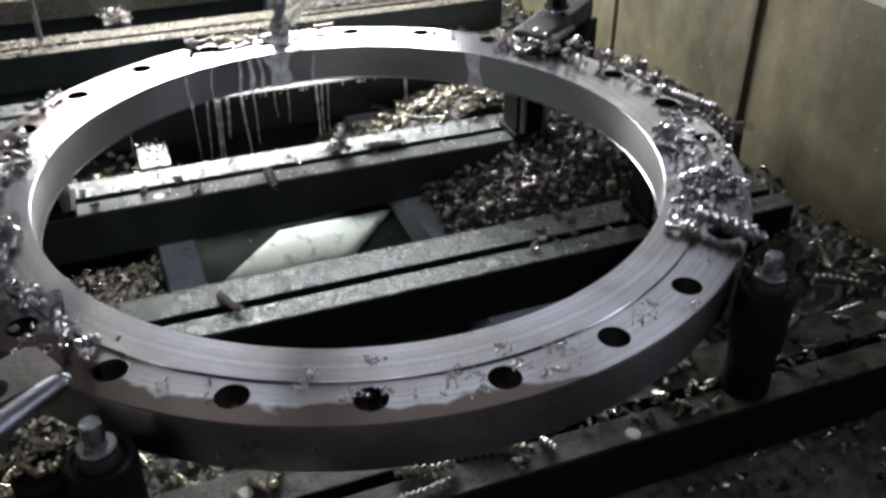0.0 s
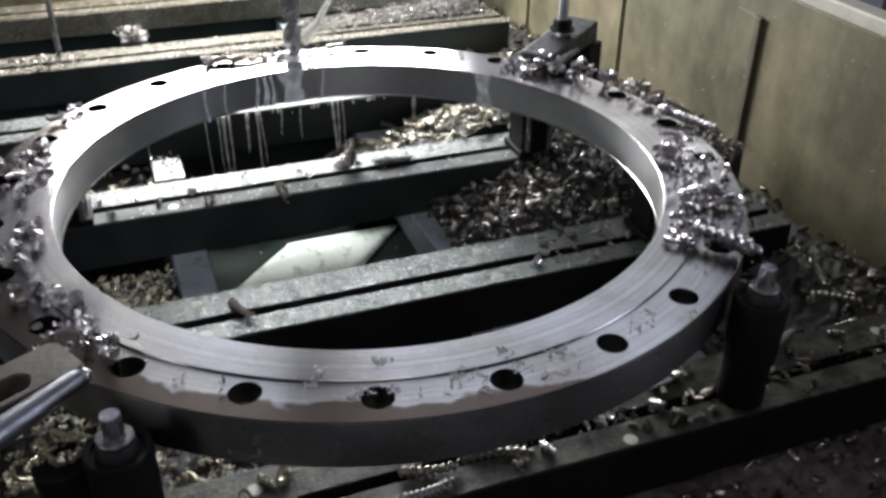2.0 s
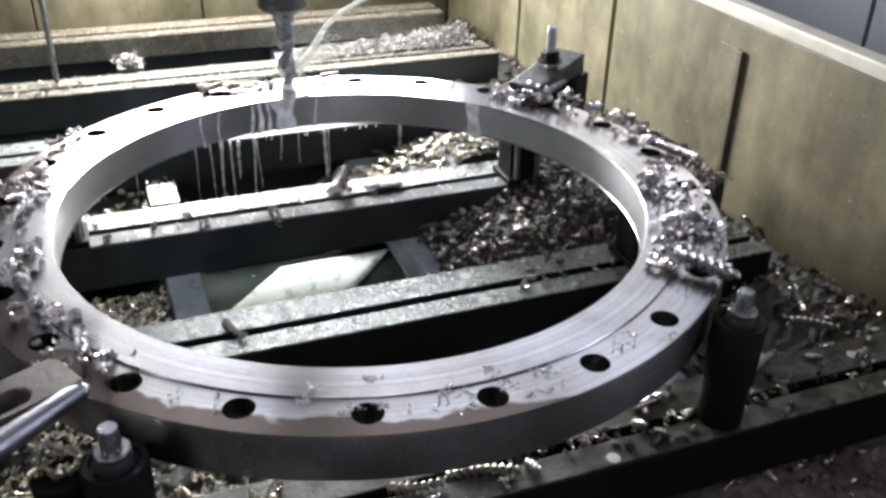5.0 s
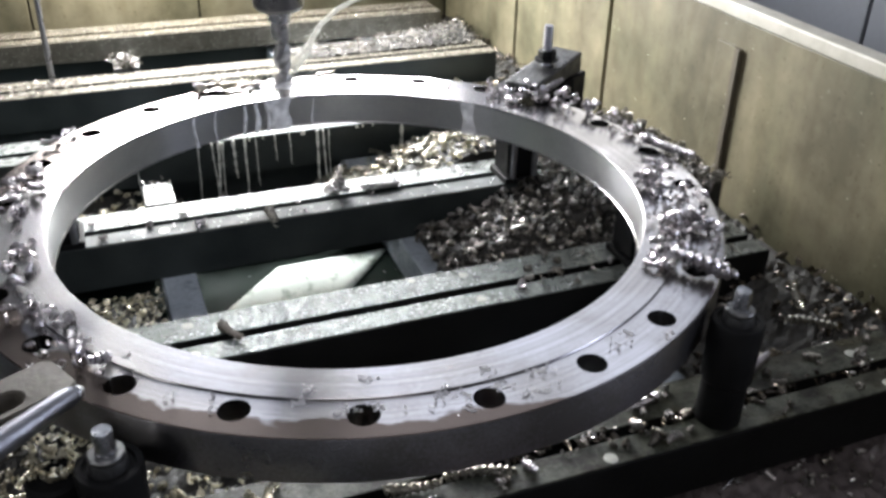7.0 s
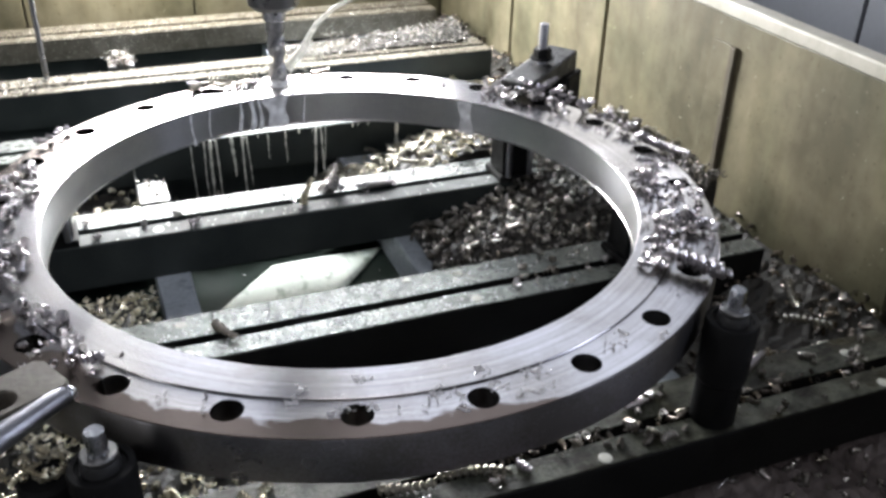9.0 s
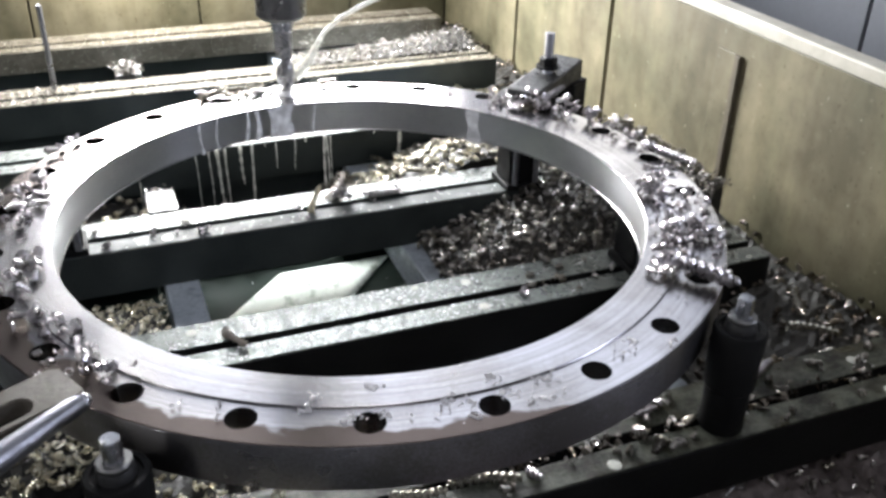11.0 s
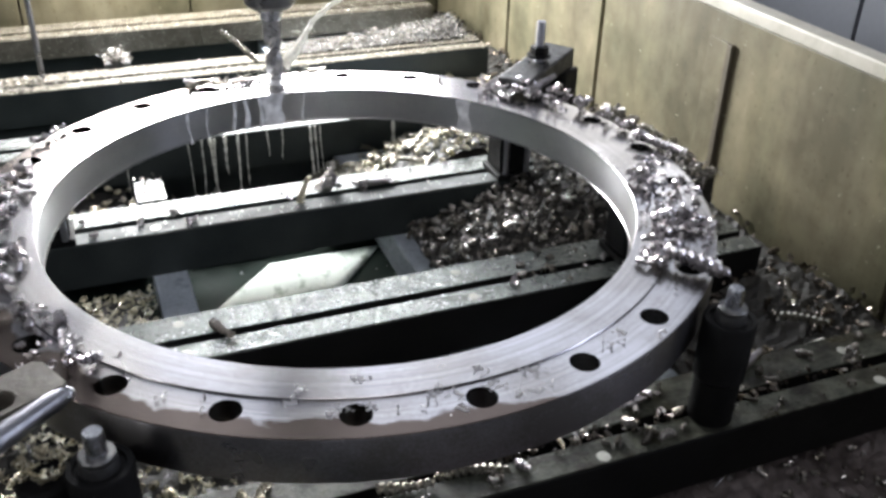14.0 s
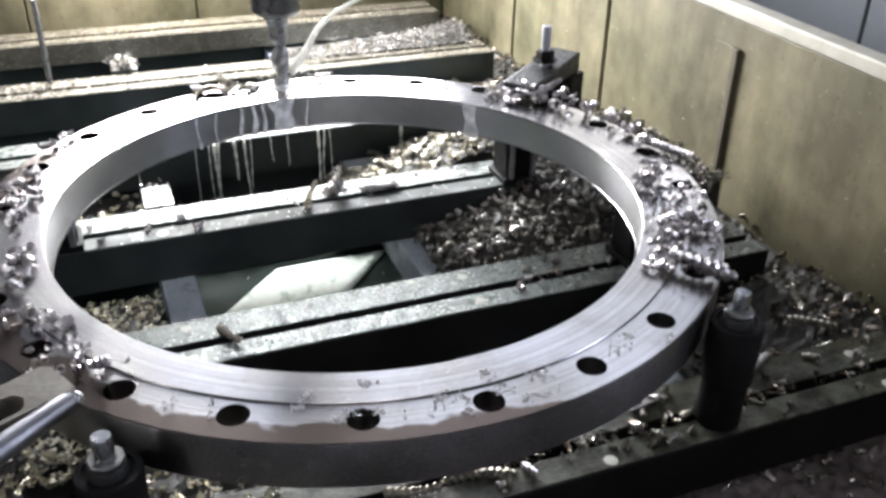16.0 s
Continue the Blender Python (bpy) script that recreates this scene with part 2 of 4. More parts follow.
DRILL = material("drill_steel", (0.46, 0.46, 0.47), 0.34, 0.7, (0.12, 0.12, 0.12), 60, 0.6, 0.1, 300, 0.1)
PLUG = material("pale_plug", (0.55, 0.56, 0.50), 0.5, 0.2, (0.4, 0.4, 0.36), 60, 0.5, 0.1, 300)
CHIP = material("steel_chip", (0.80, 0.78, 0.80), 0.3, 1.0, (0.42, 0.40, 0.41), 60, 0.6, 0.0, 300, 0.08,
                island=((0.4, 0.38, 0.39), (0.9, 0.87, 0.88), (0.55, 0.53, 0.53), (1.0, 1.0, 1.0), (0.65, 0.60, 0.56)))
GOLD_CHIP = material("straw_chip", (0.88, 0.86, 0.76), 0.30, 0.9, (0.62, 0.59, 0.50), 60, 0.6, 0.0, 300, 0.08,
                     island=((0.40, 0.375, 0.31), (1.0, 0.98, 0.90), (0.75, 0.70, 0.58), (1.0, 1.0, 0.97), (0.5, 0.46, 0.36)))
PALE_CHIP = material("pale_coil", (0.46, 0.44, 0.375), 0.3, 0.9, (0.12, 0.11, 0.09), 190, 0.45, 0.0, 300, 0.1)
DARK_CHIP = material("oily_chip", (0.78, 0.77, 0.76), 0.33, 0.95, (0.4, 0.385, 0.37), 60, 0.6, 0.0, 300, 0.08,
                     island=((0.12, 0.115, 0.105), (0.5, 0.48, 0.45), (0.2, 0.19, 0.17), (1.0, 0.98, 0.96), (0.16, 0.15, 0.13), (0.4, 0.37, 0.32)))
OIL_CHIP = material("black_oily_chip", (0.62, 0.59, 0.56), 0.3, 1.0, (0.25, 0.23, 0.21), 60, 0.6, 0.0, 300, 0.08,
                    island=((0.06, 0.055, 0.05), (0.3, 0.28, 0.26), (0.1, 0.09, 0.085), (1.0, 0.95, 0.88), (0.55, 0.49, 0.40), (0.15, 0.13, 0.1)))
FLOOR_GRIME = material("brown_black_swarf", (0.045, 0.037, 0.037), 0.55, 0.0, (0.15, 0.128, 0.125), 45, 0.45, 1.0, 120, 0.2, spec=0.3)
# near-black filler under the heaps, so gaps between chips read dark
DARK_BED = material("dark_heap_bed", (0.012, 0.012, 0.011), 0.55, 0.2, (0.05, 0.047, 0.042), 90, 0.5, 0.9, 160, 0.2, spec=0.3)
HALL = material("hall_paint", (0.62, 0.63, 0.66), 0.8, 0.0, (0.54, 0.55, 0.58), 0.6, 0.5)
CONCRETE = material("concrete", (0.16, 0.155, 0.15), 0.8, 0.0, (0.10, 0.10, 0.095), 1.2, 0.5, 0.2, 40)


def water_material(name, tint, alpha, rough):
    """Milky coolant: part glassy, part pale scattering film."""
    m = bpy.data.materials.new(name)
    m.use_nodes = True
    n, l = m.node_tree.nodes, m.node_tree.links
    b = n["Principled BSDF"]
    b.inputs["Base Color"].default_value = (*tint, 1)
    b.inputs["Roughness"].default_value = rough
    b.inputs["IOR"].default_value = 1.33
    ns = n.new("ShaderNodeTexNoise")
    ns.inputs["Scale"].default_value = 60
    co = n.new("ShaderNodeTexCoord")
    l.new(co.outputs["Object"], ns.inputs["Vector"])
    mr = n.new("ShaderNodeMapRange")
    mr.inputs["From Min"].default_value, mr.inputs["From Max"].default_value = 0.3, 0.7
    mr.inputs["To Min"].default_value, mr.inputs["To Max"].default_value = alpha * 0.5, min(1, alpha * 1.4)
    l.new(ns.outputs["Fac"], mr.inputs["Value"])
    l.new(mr.outputs[0], b.inputs["Alpha"])
    return m


COOLANT = water_material("milky_coolant", (0.88, 0.88, 0.82), 0.75, 0.12)
FILM = water_material("coolant_film", (0.93, 0.94, 0.96), 0.95, 0.3)
SPRAY = water_material("coolant_spray", (0.90, 0.88, 0.78), 0.35, 0.3)


# ---- builders ----
def link(name, bm, mat, parent=None, label="", smooth=False):
    me = bpy.data.meshes.new(name)
    bm.to_mesh(me)
    bm.free()
    for mt in (mat if isinstance(mat, (list, tuple)) else [mat]):
        me.materials.append(mt)
    if smooth:
        me.polygons.foreach_set("use_smooth", [True] * len(me.polygons))
    ob = new(name, me)
    if parent is not None:
        ob.parent = parent
    if label:
        tagged(ob, label)
    return ob


def part(name, bm, mat, parent, label="", smooth=False):
    return link(name, bm, mat, parent, label, smooth)


def soft_edges(ob, angle=35):
    me = ob.data
    me.polygons.foreach_set("use_smooth", [True] * len(me.polygons))
    me.set_sharp_from_angle(angle=radians(angle))
    return ob


def thing(name, m, label, category, group="", kind=""):
    ob = new(name)
    ob.empty_display_size = 0.05
    ob.matrix_world = m
    return tagged(ob, label, category, group, kind)


def box(x0, x1, y0, y1, z0, z1, bevel=0.0, bm=None, m=None):
    bm = bm or bmesh.new()
    made = bmesh.ops.create_cube(bm, size=1.0)
    vs = made["verts"]
    for v in vs:
        v.co = Vector(((x0 + x1) / 2 + v.co.x * (x1 - x0), (y0 + y1) / 2 + v.co.y * (y1 - y0), (z0 + z1) / 2 + v.co.z * (z1 - z0)))
        if m:
            v.co = m @ v.co
    if bevel:
        es = list({e for v in vs for e in v.link_edges})
        bmesh.ops.bevel(bm, geom=es, offset=bevel, segments=2, affect="EDGES", profile=0.5)
    return bm


def lathe(profile, segs=32, bm=None, close=False):
    """Turn (r, z) pairs about z."""
    bm = bm or bmesh.new()
    rings = []
    for r, z in profile:
        if r < 1e-6:
            rings.append([bm.verts.new((0, 0, z))])
        else:
            rings.append([bm.verts.new((r * math.cos(2 * math.pi * i / segs), r * math.sin(2 * math.pi * i / segs), z)) for i in range(segs)])
    pairs = list(zip(rings, rings[1:]))
    if close:
        pairs.append((rings[-1], rings[0]))
    for a, b in pairs:
        for i in range(segs):
            j = (i + 1) % segs
            if len(a) == 1 and len(b) == 1:
                continue
            if len(a) == 1:
                bm.faces.new((a[0], b[j], b[i]))
            elif len(b) == 1:
                bm.faces.new((a[i], a[j], b[0]))
            else:
                bm.faces.new((a[i], a[j], b[j], b[i]))
    bmesh.ops.recalc_face_normals(bm, faces=bm.faces)
    return bm


def hexnut(r, z0, z1, bm=None):
    c = 0.12 * r
    bm = bm or bmesh.new()
    low = [bm.verts.new((r * math.cos(a), r * math.sin(a), z0)) for a in [i * math.pi / 3 for i in range(6)]]
    mid = [bm.verts.new((v.co.x, v.co.y, z1 - c)) for v in low]
    top = [bm.verts.new((v.co.x * 0.86, v.co.y * 0.86, z1)) for v in low]
    for a, b in ((low, mid), (mid, top)):
        for i in range(6):
            j = (i + 1) % 6
            bm.faces.new((a[i], a[j], b[j], b[i]))
    bm.faces.new(top)
    bm.faces.new(list(reversed(low)))
    return bm


def tube(points, radii, segs=8, bm=None):
    """A closed tube through points with a radius at each."""
    bm = bm or bmesh.new()
    pts = [Vector(p) for p in points]
    rings = []
    for i, p in enumerate(pts):
        d = (pts[min(i + 1, len(pts) - 1)] - pts[max(i - 1, 0)]).normalized()
        u = d.orthogonal().normalized() if i == 0 else (u - d * u.dot(d)).normalized()
        w = d.cross(u)
        r = radii[i] if isinstance(radii, (list, tuple)) else radii
        rings.append([bm.verts.new(p + (u * math.cos(2 * math.pi * k / segs) + w * math.sin(2 * math.pi * k / segs)) * r) for k in range(segs)])
    for a, b in zip(rings, rings[1:]):
        for i in range(segs):
            j = (i + 1) % segs
            bm.faces.new((a[i], a[j], b[j], b[i]))
    bm.faces.new(list(reversed(rings[0])))
    bm.faces.new(rings[-1])
    return bm


def extrude_profile(profile, x0, x1, top_z, bm=None):
    """A (y, z) outline drawn along x; faces that lie on top_z take the second material."""
    bm = bm or bmesh.new()
    a = [bm.verts.new((x0, y, z)) for y, z in profile]
    b = [bm.verts.new((x1, y, z)) for y, z in profile]
    n = len(profile)
    for i in range(n):
        j = (i + 1) % n
        fa = bm.faces.new((a[i], a[j], b[j], b[i]))
        if abs(profile[i][1] - top_z) < 0.0025 and abs(profile[j][1] - top_z) < 0.0025:
            fa.material_index = 1
    bm.faces.new(list(reversed(a)))
    bm.faces.new(b)
    bmesh.ops.recalc_face_normals(bm, faces=bm.faces)
    return bm


# ---- the hall and the machine's enclosure ----
def slab(name, x0, x1, y0, y1, z0, z1, mat, label, category):
    ob = link(name, box(x0, x1, y0, y1, z0, z1), mat)
    return tagged(ob, label, category, kind="structure")


slab("floor", -7, 7, -7, 7, -0.1, 0.0, CONCRETE, "grey concrete workshop floor under the machine", "floor")
slab("ceiling", -7, 7, -7, 7, 6.0, 6.1, HALL, "plain grey workshop ceiling", "ceiling")
slab("wall_west", -7.1, -7, -7, 7, 0, 6, HALL, "plain grey workshop wall", "wall")
slab("wall_east", 7, 7.1, -7, 7, 0, 6, HALL, "plain grey workshop wall", "wall")
slab("wall_south", -7, 7, -7.1, -7, 0, 6, HALL, "plain grey workshop wall", "wall")
slab("wall_north", -7, 7, 7, 7.1, 0, 6, HALL, "plain grey workshop wall", "wall")
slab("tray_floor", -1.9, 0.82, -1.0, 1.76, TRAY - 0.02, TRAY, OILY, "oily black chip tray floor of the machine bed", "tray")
WX, WY = 0.82, 1.76          # inner faces of the two splash walls
WTOP = TOP + 0.137


def splash_wall_east():
    w = thing("wall_1", pose(0, 0, 0), "grimy cream sheet metal splash wall with dark vertical seams", "wall", kind="structure")
    part("backing", box(WX + 0.012, WX + 0.03, -1.2, WY + 0.03, 0.0, WTOP - 0.03), SEAM, w, "dark backing behind the panel seams")
    ys = [-1.2, -0.72, -0.235, 0.706, 1.205, WY]
    for a, b in zip(ys, ys[1:]):
        part("panel", box(WX, WX + 0.012, a + 0.008, b - 0.008, TRAY - 0.03, WTOP - 0.028, 0.002), PANEL, w)
    part("rim", box(WX - 0.006, WX + 0.034, -1.2, WY, WTOP - 0.026, WTOP, 0.004), RIM, w, "pale worn painted top rim")
    # flat cover strip where two panels meet; a dark bar draws its cast shade
    part("cover_strip", box(WX - 0.006, WX - 0.0005, 0.2465, 0.302, TRAY, TOP + 0.06, 0.0015), PANEL, w, "flat cream cover strip")
    part("strip_shade", box(WX - 0.010, WX - 0.0005, 0.229, 0.2445, TRAY, TOP + 0.06, 0.003), SEAM, w, "dark brown upright bar drawn for the cover strip's shade")
    return w


def splash_wall_north():
    w = thing("wall_2", pose(0, 0, 0), "grimy cream sheet metal splash wall behind the rails", "wall", kind="structure")
    part("backing", box(-1.9, WX + 0.01, WY + 0.014, WY + 0.03, 0.0, WTOP - 0.03), SEAM, w, "dark backing behind the panel seams")
    xs = [-1.9, -1.42, -0.95, -0.47, 0.01, 0.49, WX]
    for a, b in zip(xs, xs[1:]):
        part("panel", box(a + 0.003, b - 0.003, WY, WY + 0.012, TRAY - 0.03, WTOP - 0.028, 0.002), PANEL, w)
    part("rim", box(-1.9, WX - 0.008, WY - 0.006, WY + 0.034, WTOP - 0.026, WTOP, 0.004), RIM, w, "pale worn painted top rim")
    return w


splash_wall_east()
splash_wall_north()


CAB_TOP = 1.42


def cabinet():
    c = thing("machine_cabinet", pose(1.55, 0.6, 0), "blue-grey painted steel cabinet beyond the splash wall", "cabinet")
    part("body", box(0, 0.6, -1.5, 1.6, 0.0, CAB_TOP, 0.01), CABINET, c)
    for i, y in enumerate((-1.48, -0.72, 0.04, 0.80)):
        part("door", box(-0.018, -0.001, y + 0.004, y + 0.752, 0.08, CAB_TOP - 0.03, 0.003), CABINET, c)
    return c


cabinet()


# ---- the bed: T-slot rails on cross beams ----
def rail(y0, x0=-1.7, x1=0.667, width=0.113, height=0.078, slot=0.048, gap=0.0165, plugs=(), side=RAIL_SIDE, top=RAIL_TOP, front=None):
    r = thing("t_slot_rail", pose(0, y0, RAIL), "black steel T-slot rail with a wet worn grey top", "rail", "rails of the machine bed")
    c, g = 0.0015, gap / 2
    lo = -0.0012
    prof = [(0, -height), (0, lo - c), (c, lo), (slot - g, lo), (slot - g, -0.018), (slot - g - 0.009, -0.018), (slot - g - 0.009, -0.032),
            (slot + g + 0.009, -0.032), (slot + g + 0.009, -0.018), (slot + g, -0.018), (slot + g, lo), (width - c, lo), (width, lo - c), (width, -height)]
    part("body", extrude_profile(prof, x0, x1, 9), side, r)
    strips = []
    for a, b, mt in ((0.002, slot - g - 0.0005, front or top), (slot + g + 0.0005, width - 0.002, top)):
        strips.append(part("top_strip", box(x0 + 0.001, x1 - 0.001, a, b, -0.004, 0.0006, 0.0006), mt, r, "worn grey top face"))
    for x, y, rad in plugs:
        pl = part("plug", lathe([(0, -0.004), (rad, -0.004), (rad, 0.0008), (rad * 0.9, 0.0014), (0, 0.0014)], 20), PLUG, strips[y > slot], "pale round hole plug")
        pl.matrix_local = pose(x, y, 0)
    return r


P = 0.0085
rail(-0.457, side=SHADED_SIDE, top=FRONT_TOP, plugs=[(x, y, P) for x in (0.586, 0.172, -0.24, -0.65) for y in (0.012, 0.08)])
rail(-0.105, side=SHADED_SIDE, top=WET_TOP, plugs=[(x, y, P) for x in (0.163, -0.25, 0.575) for y in (0.019, 0.090)] + [(0.083, 0.100, 0.006)])
rail(0.257, x1=0.667, front=DRY_TOP, plugs=[(x, y, P) for x in (-0.25, -0.66) for y in (0.019, 0.09)])
for y, top in ((0.624, RAIL_TOP), (0.993, CREAM_TOP)):
    rl = rail(y, top=top)
    # added black filler where the space beneath the rail is dark
    part("base", box(-1.7, 0.667, 0.03, 0.085, TRAY - RAIL, -0.0785, 0.002), RAIL_SIDE, rl, "black filler for the dark space under the rail")
last = rail(1.405, height=0.058, width=0.12, side=RUSTY, top=BROWN_TOP)
part("base", box(-1.7, 0.667, 0.05, 0.115, TRAY - RAIL, -0.0585, 0.002), RAIL_SIDE, last, "black filler for the dark space under the last rail")


def cross_beam(x0, x1, z1, z0=None):
    b = thing("cross_beam", pose((x0 + x1) / 2, 0, 0), "oily grey steel cross beam under the rails", "beam", "cross beams of the bed")
    w = (x1 - x0) / 2
    part("body", box(-w, w, -0.37, 1.74, z0 or TRAY, z1, 0.003), BEAM, b)
    return b


BEAMZ = RAIL - 0.078
for x0, x1 in ((-1.25, -1.19), (-0.735, -0.68), (-0.265, -0.21)):
    cross_beam(x0, x1, BEAMZ)
cross_beam(0.152, 0.62, BEAMZ)


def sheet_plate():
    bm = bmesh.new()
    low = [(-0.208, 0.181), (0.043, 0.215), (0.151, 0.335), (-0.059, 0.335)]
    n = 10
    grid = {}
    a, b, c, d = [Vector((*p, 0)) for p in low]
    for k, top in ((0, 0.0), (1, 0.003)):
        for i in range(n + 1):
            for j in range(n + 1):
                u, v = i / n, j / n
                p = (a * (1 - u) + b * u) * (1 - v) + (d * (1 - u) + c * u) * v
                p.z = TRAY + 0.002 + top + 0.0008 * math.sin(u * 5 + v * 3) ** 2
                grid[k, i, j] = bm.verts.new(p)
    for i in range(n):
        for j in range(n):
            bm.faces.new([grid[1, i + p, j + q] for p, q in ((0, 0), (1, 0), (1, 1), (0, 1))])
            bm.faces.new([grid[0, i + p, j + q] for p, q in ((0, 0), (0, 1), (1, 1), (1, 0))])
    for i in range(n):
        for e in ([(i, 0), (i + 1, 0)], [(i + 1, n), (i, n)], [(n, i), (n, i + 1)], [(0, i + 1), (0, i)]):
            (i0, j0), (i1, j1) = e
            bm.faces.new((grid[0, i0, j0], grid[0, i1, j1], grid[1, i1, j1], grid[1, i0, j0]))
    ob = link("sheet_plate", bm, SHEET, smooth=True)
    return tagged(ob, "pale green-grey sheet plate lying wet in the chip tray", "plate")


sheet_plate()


# ---- the flange ----
RC = (-0.004, -0.004)
R_OUT, R_IN, R_STEP, R_BOLT, R_HOLE, THICK, RAISE = 0.5035, 0.3995, 0.447, 0.4745, 0.0162, 0.055, 0.0025
HOLE0 = radians(-101.245 - 19.0)


def flange():
    fl = thing("flange", pose(RC[0], RC[1], TOP), "large bright turned steel ring flange with drilled bolt holes", "flange")
    prof = [(R_IN - 0.001, -THICK + 0.0015), (R_IN - 0.001, -THICK + 0.0025), (R_IN, -THICK + 0.0038), (R_IN, 0), (R_OUT - 0.002, 0), (R_OUT - 0.0006, -0.0006), (R_OUT, -0.002), (R_OUT, -THICK + 0.002), (R_OUT - 0.002, -THICK), (R_IN + 0.002, -THICK)]
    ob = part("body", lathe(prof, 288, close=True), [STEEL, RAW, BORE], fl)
    cut = bmesh.new()
    for k in range(24):
        a = HOLE0 + 2 * math.pi * k / 24
        ring = bmesh.ops.create_cone(cut, cap_ends=True, segments=36, radius1=R_HOLE, radius2=R_HOLE, depth=0.2)["verts"]
        for v in ring:
            v.co += Vector((R_BOLT * math.cos(a) - RC[0], R_BOLT * math.sin(a) - RC[1], 0))
    cutter = part("cutter", cut, STEEL, fl)
    md = ob.modifiers.new("holes", "BOOLEAN")
    md.operation, md.solver, md.object = "DIFFERENCE", "EXACT", cutter
    me = bpy.data.meshes.new_from_object(ob.evaluated_get(bpy.context.evaluated_depsgraph_get()))
    ob.modifiers.clear()
    ob.data = me
    bpy.data.objects.remove(cutter)
    for p in me.polygons:
        rr = math.hypot(p.center.x, p.center.y)
        side = abs(p.normal.z) < 0.5
        p.material_index = 1 if side and rr > R_OUT - 0.0025 else 2 if side and rr < R_IN + 0.0005 else 0
    soft_edges(ob, 25)
    me.polygons.foreach_set("use_smooth", [abs(p.normal.z) < 0.9 for p in me.polygons])
    face = [(R_IN, 0.0002), (R_IN, RAISE - 0.0007), (R_IN + 0.0007, RAISE), (R_STEP - 0.0005, RAISE), (R_STEP, RAISE - 0.0005), (R_STEP + 0.0003, 0.0002)]
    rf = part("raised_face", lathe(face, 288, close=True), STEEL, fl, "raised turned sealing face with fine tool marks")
    soft_edges(rf, 25)
    return fl


flange()


def support(x, y, turn):
    s = thing("support_block", pose(x, y, RAIL, 0, 0, turn), "black steel support block under the flange", "support", "supports under the flange")
    h = TOP - THICK - RAIL
    part("body", box(-0.03, 0.03, -0.03, 0.03, 0.012, h - 0.008, 0.004), BLACK, s)
    part("base", box(-0.036, 0.036, -0.036, 0.036, 0, 0.012, 0.002), BLACK, s)
    part("pad", box(-0.026, 0.026, -0.026, 0.026, h - 0.008, h, 0.002), GREY_STEEL, s)
    for x, y in ((-0.02, -0.0335), (0.022, -0.0335)):
        rod = soft_edges(part("guide_rod", lathe([(0, 0.012), (0.0055, 0.012), (0.0055, h - 0.009), (0, h - 0.009)], 14), SATIN, s, "bright guide rod"))
        rod.matrix_local = pose(x, y, 0)
    return s


support(0.392, 0.29, 0)
support(-0.408, 0.293, 0)
support(0.449, -0.048, 0)
support(-0.457, -0.048, 0)


def jack_column(x, y, turn, dz=0.0):
    c = thing("jack_column", pose(x, y, RAIL, 0, 0, turn), "black round clamping column with a bright bolt on the rail", "column", "columns beside the flange")
    h = TOP - 0.026 - RAIL + dz
    k = h * 0.42
    soft_edges(part("sleeve", lathe([(0, 0), (0.0262, 0), (0.0272, 0.002), (0.0272, k), (0.0302, k + 0.004), (0.0312, h - 0.003), (0.0295, h), (0.024, h), (0.0225, h - 0.003), (0, h - 0.003)], 40), BLACK, c))
    hub = soft_edges(part("hub", lathe([(0, h - 0.003), (0.0185, h - 0.003), (0.0175, h + 0.006), (0.0165, h + 0.008), (0, h + 0.008)], 28), DULL, c, "dark oily nut"))
    soft_edges(part("washer", lathe([(0.0100, h + 0.0082), (0.0160, h + 0.0082), (0.0168, h + 0.0095), (0.0168, h + 0.0135), (0.0155, h + 0.015), (0.0100, h + 0.015)], 28, close=True), GREY_STEEL, hub, "dull steel washer"))
    soft_edges(part("stud", lathe([(0, h), (0.0096, h), (0.0096, h + 0.037), (0.0086, h + 0.0395), (0, h + 0.0395)], 24), BRIGHT, hub, "bright steel bolt end"))
    return c


jack_column(0.333, -0.424, 12, 0.011)
jack_column(-0.356, -0.424, 40, 0.008)


def plain_post():
    c = thing("plain_post", pose(-0.408, -0.392, RAIL), "black round steel post topped with chips beside the column", "post")
    soft_edges(part("body", lathe([(0, 0), (0.026, 0), (0.026, 0.112), (0.023, 0.116), (0, 0.116)], 32), BLACK, c))
    return c


plain_post()


def strap_clamp():
    """Strap over the ring's edge with a stud, a nut and a heel block."""
    m = pose(0.455, 0.318, TOP + 0.006, 0, 0, 35)
    c = thing("strap_clamp", m, "black steel strap clamp with a stud holding the flange edge", "clamp", "clamps on the flange")
    bm = box(-0.095, 0.085, -0.031, 0.031, 0.004, 0.042, 0.004)
    for v in bm.verts:
        if v.co.x < -0.06 and v.co.z > 0.02:
            v.co.z -= 0.018
    part("strap", bm, DULL, c)
    part("heel_block", box(0.045, 0.1, -0.036, 0.036, RAIL - TOP - 0.04, 0.003, 0.004), BLACK, c, "black heel block")
    stud = soft_edges(part("stud", lathe([(0, -0.1), (0.0085, -0.1), (0.0085, 0.104), (0.0075, 0.106), (0, 0.106)], 20), SATIN, c, "steel stud"))
    soft_edges(part("washer", lathe([(0.009, 0.0425), (0.022, 0.0425), (0.022, 0.046), (0.009, 0.046)], 24, close=True), BLACK, stud))
    part("nut", hexnut(0.0165, 0.046, 0.062), BLACK, stud, "black hex nut")
    return c


strap_clamp()


